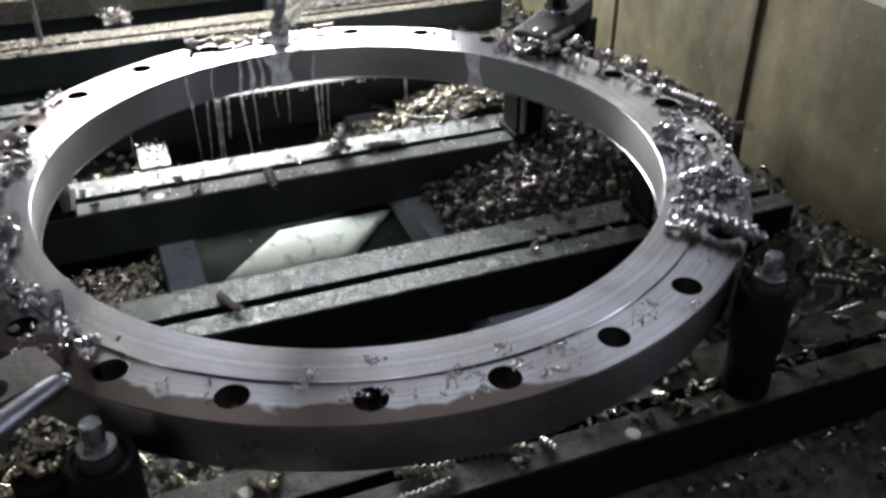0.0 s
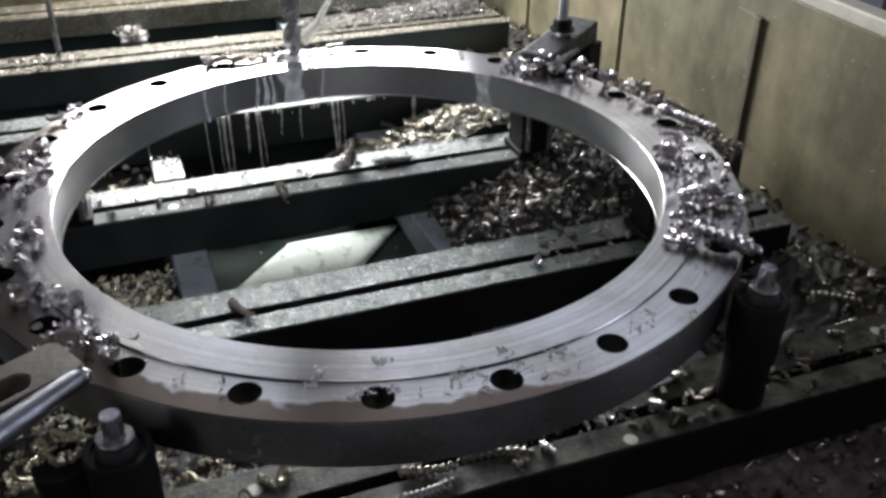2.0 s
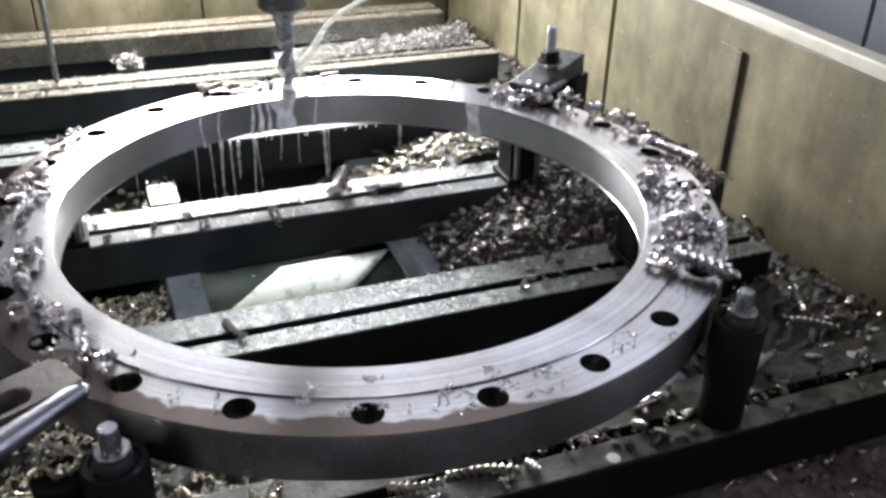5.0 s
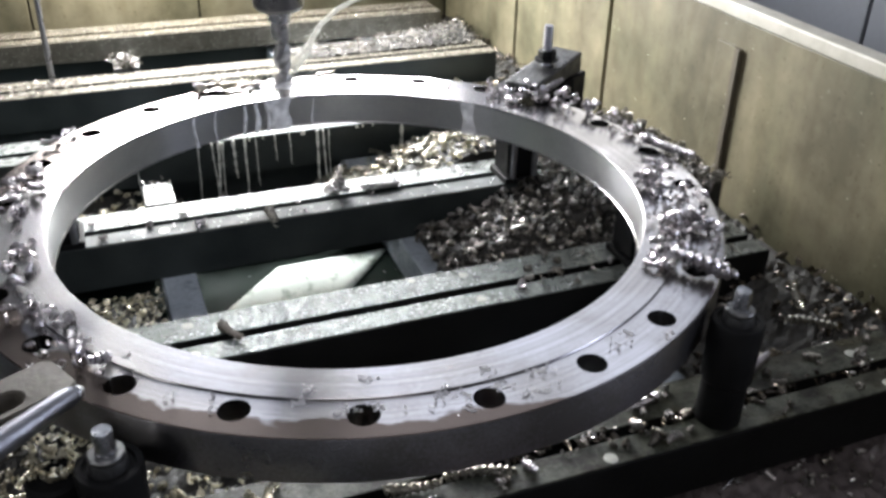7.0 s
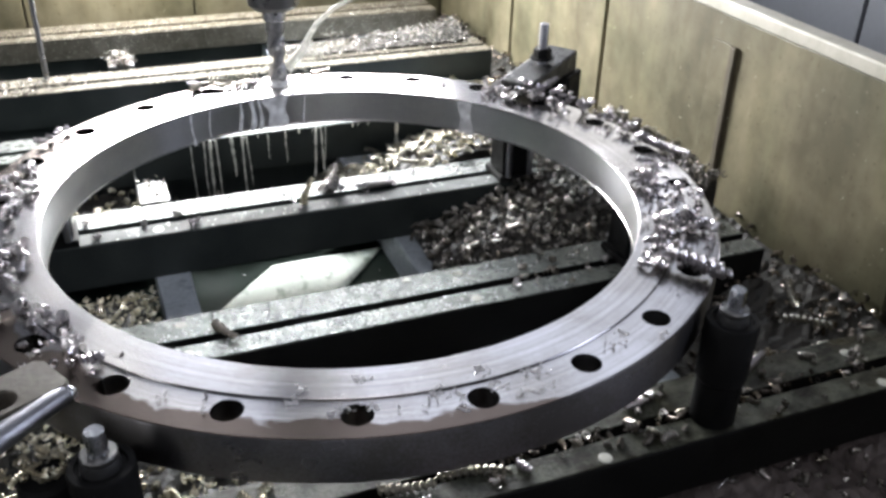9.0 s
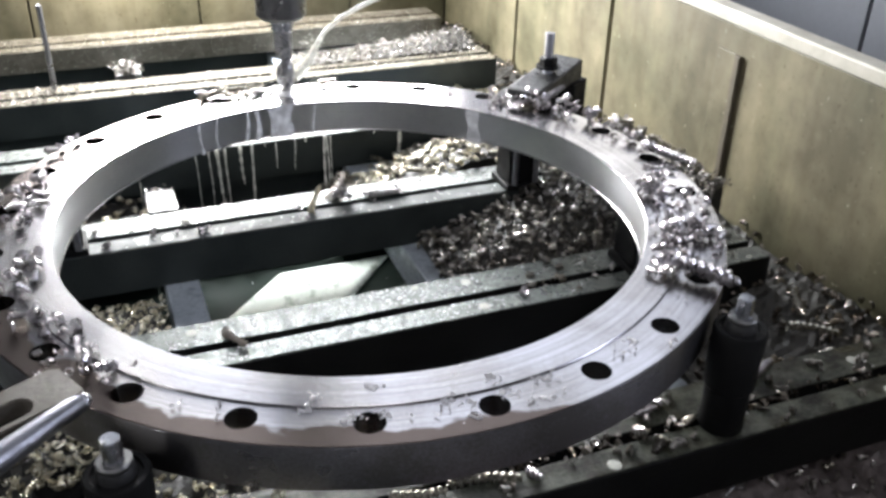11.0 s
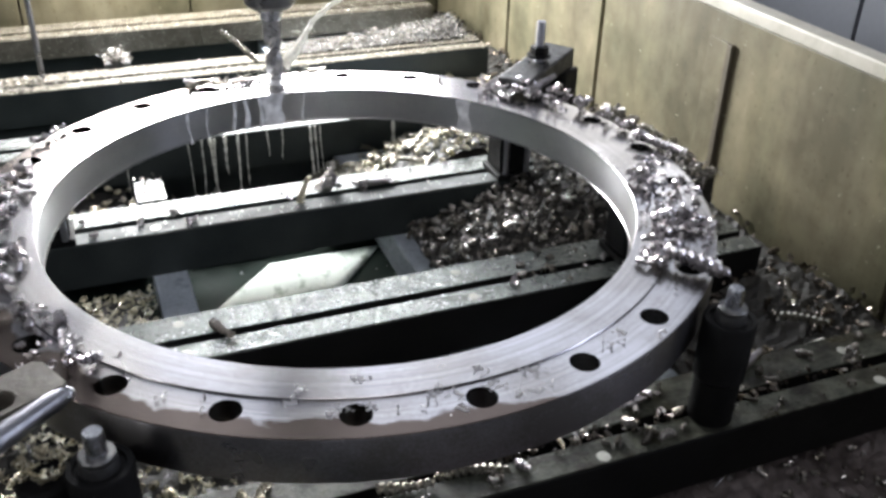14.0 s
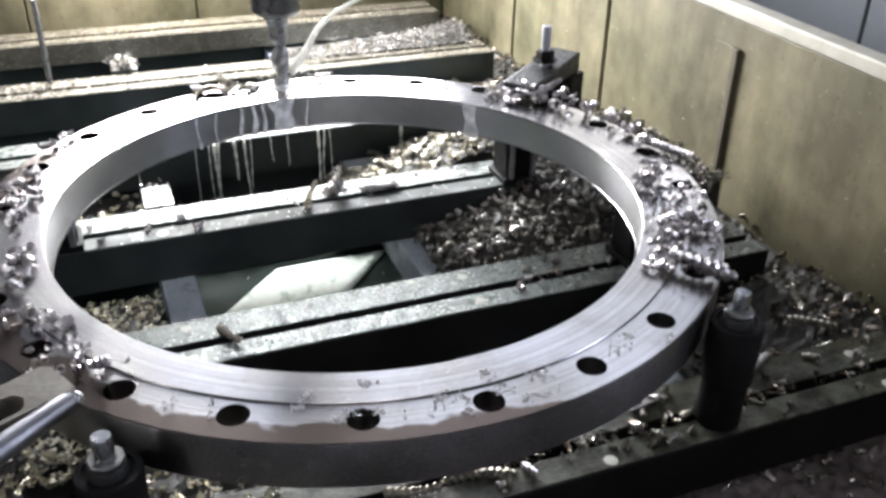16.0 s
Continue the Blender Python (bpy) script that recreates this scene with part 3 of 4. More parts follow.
def slotted_clamp():
    """Strap with a round-ended slot, open at the tail; its front long edge is a polished round."""
    c = thing("slotted_clamp", pose(-0.372, -0.347, TOP, 0, 0, 27.5), "scuffed brown steel strap clamp with a long slot on the flange", "clamp", "clamps on the flange")
    arc = [(-0.057 + 0.013 * math.cos(a), 0.022 + 0.013 * math.sin(a)) for a in [math.pi / 2 - math.pi * i / 12 for i in range(13)]]
    out = [(-0.006, 0.0), (0.0, 0.006), (0.0, 0.05), (-0.008, 0.058), (-0.3, 0.058), (-0.3, 0.035)] + arc + [(-0.3, 0.009), (-0.3, 0.0)]
    bm = bmesh.new()
    face = bm.faces.new([bm.verts.new((x, y, 0.003)) for x, y in out])
    up = [v for v in bmesh.ops.extrude_face_region(bm, geom=[face])["geom"] if isinstance(v, bmesh.types.BMVert)]
    for v in up:
        v.co.z = 0.022
    bmesh.ops.recalc_face_normals(bm, faces=bm.faces)
    bmesh.ops.bevel(bm, geom=[e for e in bm.edges if e.is_manifold and e.verts[0].co.z > 0.02 and e.verts[1].co.z > 0.02], offset=0.0015, segments=2, affect="EDGES")
    part("plate", bm, STRAP, c)
    rod = soft_edges(part("rounded_edge", tube([(0, 0, 0.012), (-0.013, 0, 0.0125), (-0.1, 0, 0.016), (-0.22, 0, 0.02)], [0.009, 0.0105, 0.013, 0.016], 24), SATIN, c, "polished rounded edge"), 40)
    rod.matrix_local = pose(-0.008, 0.001, 0.0, 0, 0, 15)
    part("tip", tube([(0.009, 0, 0.008), (0, 0, 0.012)], [0.006, 0.0088], 20), BRIGHT, rod, "rounded bright tip", True)
    part("heel_block", box(-0.3, -0.23, 0.003, 0.056, RAIL - TOP, 0.0025, 0.003), BLACK, c, "black heel block")
    return c


slotted_clamp()


# ---- spindle and drill ----
SX, SY = 0.003, 0.472
spindle = thing("spindle", pose(SX, SY, TOP), "grey machine spindle with a twist drill in its holder", "spindle")
holder = soft_edges(part("holder", lathe([(0, 0.134), (0.036, 0.134), (0.044, 0.142), (0.044, 0.2), (0.05, 0.205), (0.05, 0.27), (0.075, 0.30), (0.075, 0.9), (0, 0.9)], 40), GREY_STEEL, spindle, "dull grey drill holder"))
soft_edges(part("collar", lathe([(0, 0.112), (0.018, 0.112), (0.0195, 0.114), (0.0195, 0.122), (0.021, 0.1225), (0.021, 0.134), (0, 0.134)], 32), BRIGHT, holder, "bright collar"))


def twist_drill():
    """Two-fluted drill: a lobed section twisted up its length, conical point."""
    bm = bmesh.new()
    segs, rows, zlo, zhi, r = 40, 60, -0.062, 0.112, 0.0158
    rings = []
    for i in range(rows + 1):
        z = zlo + (zhi - zlo) * i / rows
        tw = 2 * math.pi * (z - zlo) / 0.105
        fade = min(1.0, max(0.0, (0.092 - z) / 0.012))
        point = min(1.0, 0.12 + (z - zlo) / 0.008)
        ring = []
        for k in range(segs):
            a = 2 * math.pi * k / segs
            s = abs(math.cos(a))
            rad = r * (1 - fade * 0.62 * max(0.0, 1 - (1 - s) / 0.42) ** 0.7)
            ring.append(bm.verts.new((rad * point * math.cos(a + tw), rad * point * math.sin(a + tw), z)))
        rings.append(ring)
    for a, b in zip(rings, rings[1:]):
        for i in range(segs):
            j = (i + 1) % segs
            bm.faces.new((a[i], a[j], b[j], b[i]))
    bm.faces.new(list(reversed(rings[0])))
    bm.faces.new(rings[-1])
    return bm


drill = soft_edges(part("drill_bit", twist_drill(), DRILL, spindle, "dark two-fluted twist drill"), 40)


# ---- chips ----
rnd = random.Random(7)


def coil(turns, r0, r1, pitch, width, seed, segs=9):
    """A curled chip along x: a wound ribbon of triangular section. Vertices and faces."""
    g = random.Random(seed)
    n = int(turns * segs)
    vs, fs = [], []
    bend = g.uniform(-0.5, 0.5)
    length = turns * pitch
    for i in range(n + 1):
        f = i / n
        a = 2 * math.pi * turns * f
        r = (r0 + (r1 - r0) * f) * (1 + 0.12 * math.sin(7 * f + seed))
        x = (f - 0.5) * length
        by = bend * length * (f - 0.5) ** 2
        w = width * min(1, 0.35 + 6 * f, 0.35 + 6 * (1 - f))
        for dx, dr in ((-w / 2, -0.16 * w), (0.12 * w, 0.16 * w), (w / 2, -0.3 * w)):
            vs.append((x + dx, by + (r + dr) * math.cos(a), (r + dr) * math.sin(a)))
    for i in range(n):
        for k in range(3):
            p, q = 3 * i + k, 3 * i + (k + 1) % 3
            fs.append((p, q, q + 3, p + 3))
    fs.append((2, 1, 0))
    fs.append((3 * n, 3 * n + 1, 3 * n + 2))
    return np.array(vs), fs


LONG = [coil(t, 0.0068, r1, 0.0066, 0.0062, 10 + i, 10) for i, (t, r1) in enumerate(((9.5, 0.006), (12, 0.0055), (14.5, 0.007), (8, 0.004)))]
MID = [coil(t * 1.25, r0 * 0.9, r1 * 0.9, 0.0066, 0.0064, 30 + i, 10) for i, (t, r0, r1) in enumerate(((3, 0.008, 0.006), (4, 0.007, 0.0045), (2.5, 0.009, 0.008), (3.5, 0.008, 0.003), (2.2, 0.0065, 0.007)))]
BIT = [coil(t, r0, r1, p, w, 60 + i) for i, (t, r0, r1, p, w) in enumerate(((0.8, 0.006, 0.008, 0.012, 0.007), (1.2, 0.005, 0.007, 0.008, 0.006), (0.6, 0.012, 0.009, 0.01, 0.008), (1.5, 0.004, 0.005, 0.009, 0.005)))]


def flake(seed):
    """A shallow curled scrap, lying flat about its own middle."""
    d, f = coil(0.4, 0.010, 0.012, 0.012 + 0.004 * (seed % 3), 0.006 + 0.002 * (seed % 2), seed, 12)
    d = d @ np.array(pose(0, 0, 0, 90 - 72).to_3x3()).T
    return d - d.mean(axis=0), f


FLAKE = [flake(120 + i) for i in range(4)]
CONE = coil(6.5, 0.004, 0.0125, 0.012, 0.0125, 91, 12)
HORN = coil(7.5, 0.008, 0.0125, 0.0125, 0.0125, 92, 12)
for v in HORN[0]:
    k = max(0.0, min(1.0, (v[0] - 0.030) / 0.022))
    v[1], v[2] = v[1] * (1 - 0.85 * k), v[2] * (1 - 0.85 * k)


def chip_mesh(name, data, mat):
    me = bpy.data.meshes.new(name)
    me.from_pydata(data[0].tolist(), [], data[1])
    me.materials.append(mat)
    return me


CHIP_ME = {k: [chip_mesh("chip", d, CHIP) for d in v] for k, v in (("long", LONG), ("mid", MID), ("bit", BIT), ("cone", [CONE, HORN]))}
CHIP_ME["flake"] = [chip_mesh("chip", d, CRUMB) for d in FLAKE]
CHIP_LABEL = {"long": "long silvery coiled steel drilling chip lying on the flange", "mid": "short curled silvery steel chip on the flange",
              "flake": "flat wet scrap of steel on the flange", "bit": "small broken steel chip on the flange", "cone": "large conical coiled steel chip hanging over the flange edge"}


def chip(kind, x, y, z, turn=None, tilt=0.0, size=1.0, which=None):
    pool = CHIP_ME[kind]
    ob = new("metal_chip", pool[rnd.randrange(len(pool)) if which is None else which])
    turn = rnd.uniform(0, 360) if turn is None else turn
    ob.matrix_world = pose(x, y, z, rnd.uniform(-12, 12) if kind == "flake" else rnd.uniform(0, 360), tilt, turn) @ Matrix.Scale(size, 4)
    return tagged(ob, CHIP_LABEL[kind], "metal chip", "chips on the flange")


def on_ring(x, y):
    r = math.hypot(x - RC[0], y - RC[1])
    return R_IN + 0.004 < r < R_OUT - 0.002


BITS = []


def scatter(x, y, n, spread, kinds, lift=0.0, size=(0.45, 0.95)):
    """A clump of chips on the flange round one place; the first ones lie flat, later ones ride on them."""
    for i in range(int(n * 1.5)):
        px, py = x, y
        for _ in range(20):
            px, py = x + rnd.gauss(0, spread), y + rnd.gauss(0, spread)
            if on_ring(px, py):
                break
        else:
            px, py = x, y
        s = rnd.uniform(*size)
        kd = rnd.choice(kinds)
        if kd == "bit":
            BITS.append((px, py, TOP + RAISE + 0.0065 * s + lift * rnd.random() * min(1, i / 4), 18, s))
            continue
        chip(kd, px, py, TOP + RAISE + (0.002 if kd == "flake" else 0.0065) * s + lift * rnd.random() * min(1, i / 4), tilt=rnd.uniform(-18, 18), size=s)


# right-hand bank of chips, from the strap clamp round to the loose cone
for x, y, n, sp, lift in ((0.345, 0.285, 5, 0.012, 0.012), (0.375, 0.262, 7, 0.014, 0.016), (0.405, 0.238, 7, 0.016, 0.018), (0.43, 0.20, 7, 0.016, 0.018),
                          (0.462, 0.155, 5, 0.01, 0.016), (0.477, 0.11, 4, 0.008, 0.01), (0.484, 0.06, 4, 0.008, 0.008), (0.48, 0.01, 3, 0.01, 0.008),
                          (0.485, -0.05, 2, 0.008, 0.006), (0.445, -0.07, 3, 0.010, 0.008), (0.40, -0.125, 7, 0.012, 0.014), (0.44, -0.15, 5, 0.014, 0.014), (0.455, -0.185, 2, 0.012, 0.008),
                          (0.385, -0.21, 7, 0.014, 0.014), (0.355, -0.245, 8, 0.014, 0.014), (0.39, -0.265, 6, 0.016, 0.012), (0.335, -0.285, 6, 0.014, 0.008),
                          (0.30, -0.315, 4, 0.012, 0.004)):
    scatter(x, y, int(n * 1.9), sp * 1.1, ("mid", "bit", "bit", "bit"), lift * 1.3)
# left-hand clumps
for x, y, n, sp, lift in ((-0.392, 0.318, 3, 0.006, 0.004), (-0.375, 0.335, 2, 0.006, 0.002), (-0.412, 0.212, 3, 0.008, 0.004), (-0.43, 0.15, 8, 0.018, 0.01), (-0.44, 0.115, 8, 0.02, 0.01),
                          (-0.455, 0.07, 5, 0.02, 0.006), (-0.425, -0.06, 9, 0.02, 0.01), (-0.45, -0.085, 6, 0.016, 0.01), (-0.43, -0.17, 6, 0.018, 0.006), (-0.40, -0.20, 5, 0.014, 0.006),
                          (-0.39, -0.27, 8, 0.022, 0.01), (-0.36, -0.29, 4, 0.016, 0.008)):
    scatter(x, y, n, sp, ("mid", "bit", "bit"), lift)
# crumbs along the front and near the drill
CRUMBS = []
for x, y, n, sp in ((0.28, -0.363, 3, 0.006), (0.165, -0.437, 5, 0.008), (0.062, -0.457, 4, 0.008), (0.04, -0.482, 3, 0.006), (0.013, -0.443, 3, 0.006), (-0.045, -0.457, 7, 0.012),
                    (-0.111, -0.414, 1, 0.002), (-0.168, -0.412, 2, 0.003), (-0.137, -0.447, 6, 0.007), (-0.297, -0.377, 4, 0.008), (-0.26, -0.40, 3, 0.008), (-0.02, -0.47, 2, 0.006)):
    for _ in range(int(n * 1.5)):
        q = rnd.uniform(0.2, 0.36)
        CRUMBS.append((x + rnd.gauss(0, sp), y + rnd.gauss(0, sp), TOP + RAISE + 0.003 * q, 14, q))
DARK_MID = chip_mesh("chip", MID[1], OIL_CHIP)
DARK_BIT, DARK_LONG = chip_mesh("chip", BIT[1], OIL_CHIP), chip_mesh("chip", LONG[3], OIL_CHIP)
for x, y in ((-0.05, 0.462), (-0.03, 0.468), (0.033, 0.47), (0.05, 0.478), (-0.02, 0.448), (0.27, 0.372), (0.283, 0.365), (0.255, 0.385)):
    chip("bit", x, y, TOP + 0.005, size=rnd.uniform(0.6, 0.9)).data = DARK_BIT
for x, y, turn in ((-0.135, 0.474, 40), (-0.10, 0.462, -20), (-0.085, 0.47, 70), (-0.07, 0.458, 10), (-0.055, 0.468, 120), (-0.15, 0.465, 75)):
    chip("mid", x, y, TOP + 0.007, turn, 0, 0.8, 1).data = DARK_MID
# the chips that stand out one by one
chip("long", 0.084, 0.478, TOP + 0.0078, 20, 0, 0.75, 3).data = DARK_LONG
chip("long", -0.115, 0.478, TOP + 0.0078, 12, 0, 0.85, 3).data = DARK_LONG
chip("mid", -0.145, 0.486, TOP + 0.008, 130, 0, 0.8, 1)
chip("long", 0.499, -0.016, TOP + 0.010, -64, 2, 1.0, 2)
chip("flake", 0.383, 0.295, TOP + 0.016, 30, 20, 2.6, 1)
chip("flake", 0.362, 0.305, TOP + 0.012, 80, -25, 2.2, 2)
chip("long", 0.435, 0.252, TOP + 0.024, 28, -8, 0.85, 1)
chip("long", 0.407, -0.135, TOP + 0.011, -50, 0, 0.9, 3)
chip("cone", 0.334, -0.349, TOP + 0.017, -58, 2, 0.9, 1)


def joined_chips(name, places, pools, mat, label, group=""):
    """Many loose chips as one mesh. places: x, y, z, tilt range, size."""
    vs, fs, off = [], [], 0
    for x, y, z, tilt, s in places:
        d, f = rnd.choice(rnd.choice(pools))
        m = np.array(pose(0, 0, 0, rnd.uniform(0, 360), rnd.uniform(-tilt, tilt), rnd.uniform(0, 360)).to_3x3())
        vs.append(d @ m.T * s + np.array((x, y, z)))
        fs.extend([tuple(i + off for i in q) for q in f])
        off += len(d)
    me = bpy.data.meshes.new(name)
    me.from_pydata(np.concatenate(vs).tolist(), [], fs)
    me.materials.append(mat)
    return tagged(new(name, me), label, "metal chips", group, "stuff")


joined_chips("chip_crumbs", BITS, (BIT,), CHIP, "small broken silvery chips among the coils on the flange")
joined_chips("chip_crumbs", [c for c in CRUMBS if on_ring(c[0], c[1])], (FLAKE, FLAKE, BIT), CRUMB, "small pale wet crumbs of steel on the flange")


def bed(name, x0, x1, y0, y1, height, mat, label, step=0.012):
    """The underside of a heap: a bumpy sheet with skirts down to the tray."""
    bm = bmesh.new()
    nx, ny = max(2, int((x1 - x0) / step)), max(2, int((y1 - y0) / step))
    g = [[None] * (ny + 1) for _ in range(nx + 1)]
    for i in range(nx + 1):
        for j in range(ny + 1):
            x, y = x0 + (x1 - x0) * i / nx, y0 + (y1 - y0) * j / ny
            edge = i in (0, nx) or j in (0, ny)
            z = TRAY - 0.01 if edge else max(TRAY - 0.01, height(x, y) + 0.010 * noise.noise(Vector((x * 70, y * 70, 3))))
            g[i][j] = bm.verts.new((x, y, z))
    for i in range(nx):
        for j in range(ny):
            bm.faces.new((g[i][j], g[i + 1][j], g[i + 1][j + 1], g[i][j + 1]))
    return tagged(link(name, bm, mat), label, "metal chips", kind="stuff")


def heap(x0, x1, y0, y1, height, count, pools, mat, label, size=(0.7, 1.15), tilt=35, under=DARK_BED):
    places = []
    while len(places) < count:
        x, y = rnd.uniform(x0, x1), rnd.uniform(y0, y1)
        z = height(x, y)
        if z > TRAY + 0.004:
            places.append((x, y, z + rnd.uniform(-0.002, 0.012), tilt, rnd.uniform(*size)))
    bed("chip_heap_base", x0, x1, y0, y1, height, under, "dark bumpy sheet under the loose chips")
    return joined_chips("chip_heap", places, pools, mat, label)


def ramp(v, a, b):
    return max(0.0, min(1.0, (v - a) / (b - a)))


# between the two middle rails: pale heap beside the support
def h_mid(x, y):
    return TRAY + 0.005 + 0.150 * ramp(x, 0.04, 0.34) ** 0.8 * (1 - 0.25 * ramp(x, 0.55, 0.66)) * (0.55 + 0.45 * ramp(y, 0.62, 0.46))


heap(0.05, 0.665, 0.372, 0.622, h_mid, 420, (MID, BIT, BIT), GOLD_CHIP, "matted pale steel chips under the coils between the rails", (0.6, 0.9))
PALE = [coil(t, 0.0068, r1, 0.0092, 0.0074, 150 + i, 10) for i, (t, r1) in enumerate(((6, 0.006), (8, 0.0055), (10, 0.0068), (5, 0.0045)))]
PALE_ME = [chip_mesh("chip", d, PALE_CHIP) for d in PALE]
for i in range(125):
    x, y = rnd.uniform(0.06, 0.47), rnd.uniform(0.378, 0.616)
    ob = new("metal_chip", PALE_ME[i % 4])
    ob.matrix_world = pose(x, y, h_mid(x, y) + rnd.uniform(0.004, 0.016), rnd.uniform(0, 360), rnd.uniform(-16, 16), rnd.gauss(24, 38)) @ Matrix.Scale(rnd.uniform(0.55, 0.85), 4)
    tagged(ob, "long pale coiled steel chip in the heap between the rails", "metal chip", "coiled chips heaped between the rails")


# right of the cross plate: dark oily heap that climbs towards the wall
def h_right(x, y):
    a = BEAMZ + 0.012 + 0.085 * ramp(x, 0.17, 0.50) + 0.05 * ramp(x, 0.38, 0.60)
    return a - 0.045 * ramp(y, 0.12, 0.01) * ramp(x, 0.6, 0.3) 


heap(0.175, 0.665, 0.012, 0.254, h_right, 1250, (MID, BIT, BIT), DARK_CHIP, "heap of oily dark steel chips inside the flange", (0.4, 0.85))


def h_over_rail(x, y):
    return RAIL + 0.012 + 0.05 * ramp(x, 0.45, 0.56)


heap(0.452, 0.665, 0.255, 0.372, h_over_rail, 260, (MID, BIT), DARK_CHIP, "oily dark steel chips over the rail end", (0.4, 0.85))


# trough between rail ends and the splash wall
def h_trough(x, y):
    return RAIL - 0.125 + 0.02 * ramp(x, 0.70, 0.82) + 0.012 * math.sin(y * 9) ** 2 + 0.02 * ramp(y, 0.2, -0.3)


heap(0.669, 0.818, -0.85, 1.70, h_trough, 800, (MID, BIT, BIT), OIL_CHIP, "oily dark steel chips banked along the splash wall", (0.5, 0.9))


# between front and second rail: chips on a dark bed that stands in for the ring's shade
def h_front_gap(x, y):
    return TRAY + 0.077 + 0.03 * ramp(x, 0.56, 0.66)


heap(0.40, 0.665, -0.342, -0.108, h_front_gap, 100, (MID, BIT), OIL_CHIP, "oily dark chips between the front rails", (0.5, 0.9))


def h_gold(x, y):
    return TRAY + 0.078 * ramp(x, -0.62, -0.42) * ramp(y, 0.23, 0.17) + 0.012


heap(-0.66, -0.272, 0.02, 0.25, h_gold, 1500, (MID, BIT), GOLD_CHIP, "straw-coloured steel chips in the tray", (0.22, 0.5))
joined_chips("chip_crumbs", [(-0.408 + rnd.uniform(-0.02, 0.02), -0.392 + rnd.uniform(-0.02, 0.02), RAIL + 0.122 + rnd.uniform(0, 0.016), 30, rnd.uniform(0.3, 0.6)) for _ in range(30)],
             (MID, BIT), GOLD_CHIP, "straw-coloured chips lying on the black post")
# added dark cover where the lamp makes the tray floor too bright
heap(-0.20, 0.05, 0.374, 0.62, lambda x, y: TRAY + 0.02, 120, (BIT, MID), DARK_CHIP, "dark swarf added to darken the tray between the rails", (0.5, 0.9))
heap(-0.66, -0.272, 0.374, 0.62, lambda x, y: TRAY + 0.06, 200, (MID, BIT), GOLD_CHIP, "straw-coloured steel chips in the tray between the rails", (0.6, 1.0))
heap(-0.75, -0.215, -0.66, -0.46, lambda x, y: RAIL - 0.015 + 0.02 * math.sin(x * 20) ** 2 - 0.05 * ramp(y, -0.56, -0.66), 1500, (MID, BIT), GOLD_CHIP, "straw-coloured steel chips in front of the front rail", (0.25, 0.5))
heap(-0.75, -0.2, -0.342, -0.12, lambda x, y: RAIL - 0.03 + 0.012 * math.sin(x * 31) ** 2, 1100, (MID, BIT), GOLD_CHIP, "straw-coloured steel chips below the flange", (0.3, 0.6))


# on the far rail and behind it
def h_far(x, y):
    return RAIL + 0.004 + 0.022 * ramp(x, 0.35, 0.66) * ramp(y, 1.06, 1.12) - 0.02 * ramp(y, 1.12, 1.2) * ramp(x, 0.5, 0.2)


heap(0.14, 0.64, 1.06, 1.19, h_far, 1500, (BIT, BIT, MID), DARK_CHIP, "pale wet chips banked on the far rail", (0.16, 0.42))
heap(0.50, 0.665, 0.74, 0.99, lambda x, y: RAIL - 0.09 + 0.03 * ramp(x, 0.6, 0.4), 120, (MID, LONG), GOLD_CHIP, "pale chips behind the strap clamp", (0.7, 1.1))


def sprinkle(label, count, x0, x1, y0, y1, z, pools, mat, size):
    places = [(rnd.uniform(x0, x1), rnd.uniform(y0, y1), z, 12, rnd.uniform(*size)) for _ in range(count)]
    return joined_chips("chip_crumbs", [(x, y, zz + 0.005 * s, t, s) for x, y, zz, t, s in places], pools, mat, label)


sprinkle("small wet chips on the far rail end", 320, -0.75, -0.36, 1.0, 1.10, RAIL, (BIT, MID), DARK_CHIP, (0.2, 0.45))
sprinkle("fine wet chip crumbs on the far rail", 900, -1.2, 0.64, 0.996, 1.10, RAIL, (BIT,), DARK_CHIP, (0.12, 0.4))
sprinkle("fine wet chip crumbs on the last rail", 900, -1.2, 0.64, 1.41, 1.52, RAIL, (BIT,), DARK_CHIP, (0.1, 0.36))
sprinkle("straw-coloured chips caught in the front rail slot", 120, 0.0, 0.6, -0.412, -0.390, RAIL - 0.006, (BIT, MID), OIL_CHIP, (0.3, 0.7))
sprinkle("oily chips on the front rail", 70, 0.02, 0.66, -0.45, -0.35, RAIL, (BIT, MID), DARK_CHIP, (0.4, 0.9))
sprinkle("chips on the front rail beside the column", 60, -0.7, -0.2, -0.45, -0.35, RAIL, (BIT, MID), GOLD_CHIP, (0.4, 0.9))
sprinkle("chips on the rail end beside the flange", 16, 0.52, 0.66, -0.10, 0.0, RAIL, (BIT, MID), DARK_CHIP, (0.5, 0.9))
heap(-0.1, 0.80, -0.95, -0.39, lambda x, y: TRAY + 0.03 + 0.02 * math.sin(x * 13 + y * 9) ** 2, 1100, (BIT, MID, BIT), DARK_CHIP, "dark debris on the tray in front of the rails", (0.25, 0.7), under=FLOOR_GRIME)
sprinkle("crumbs on the second rail", 16, 0.25, 0.42, -0.10, 0.0, RAIL, (BIT, MID), DARK_CHIP, (0.5, 0.9))
sprinkle("crumbs on the wet middle rail", 24, -0.38, 0.3, 0.26, 0.36, RAIL, (BIT,), CHIP, (0.4, 0.8))


def rail_chip(kind, x, y, turn, size, which, label, dz=0.0, tilt=0):
    ob = chip(kind, x, y, RAIL + 0.007 * size + dz, turn, tilt, size, which)
    ob["label"], ob["group"] = label, "chips on the rails"
    return ob


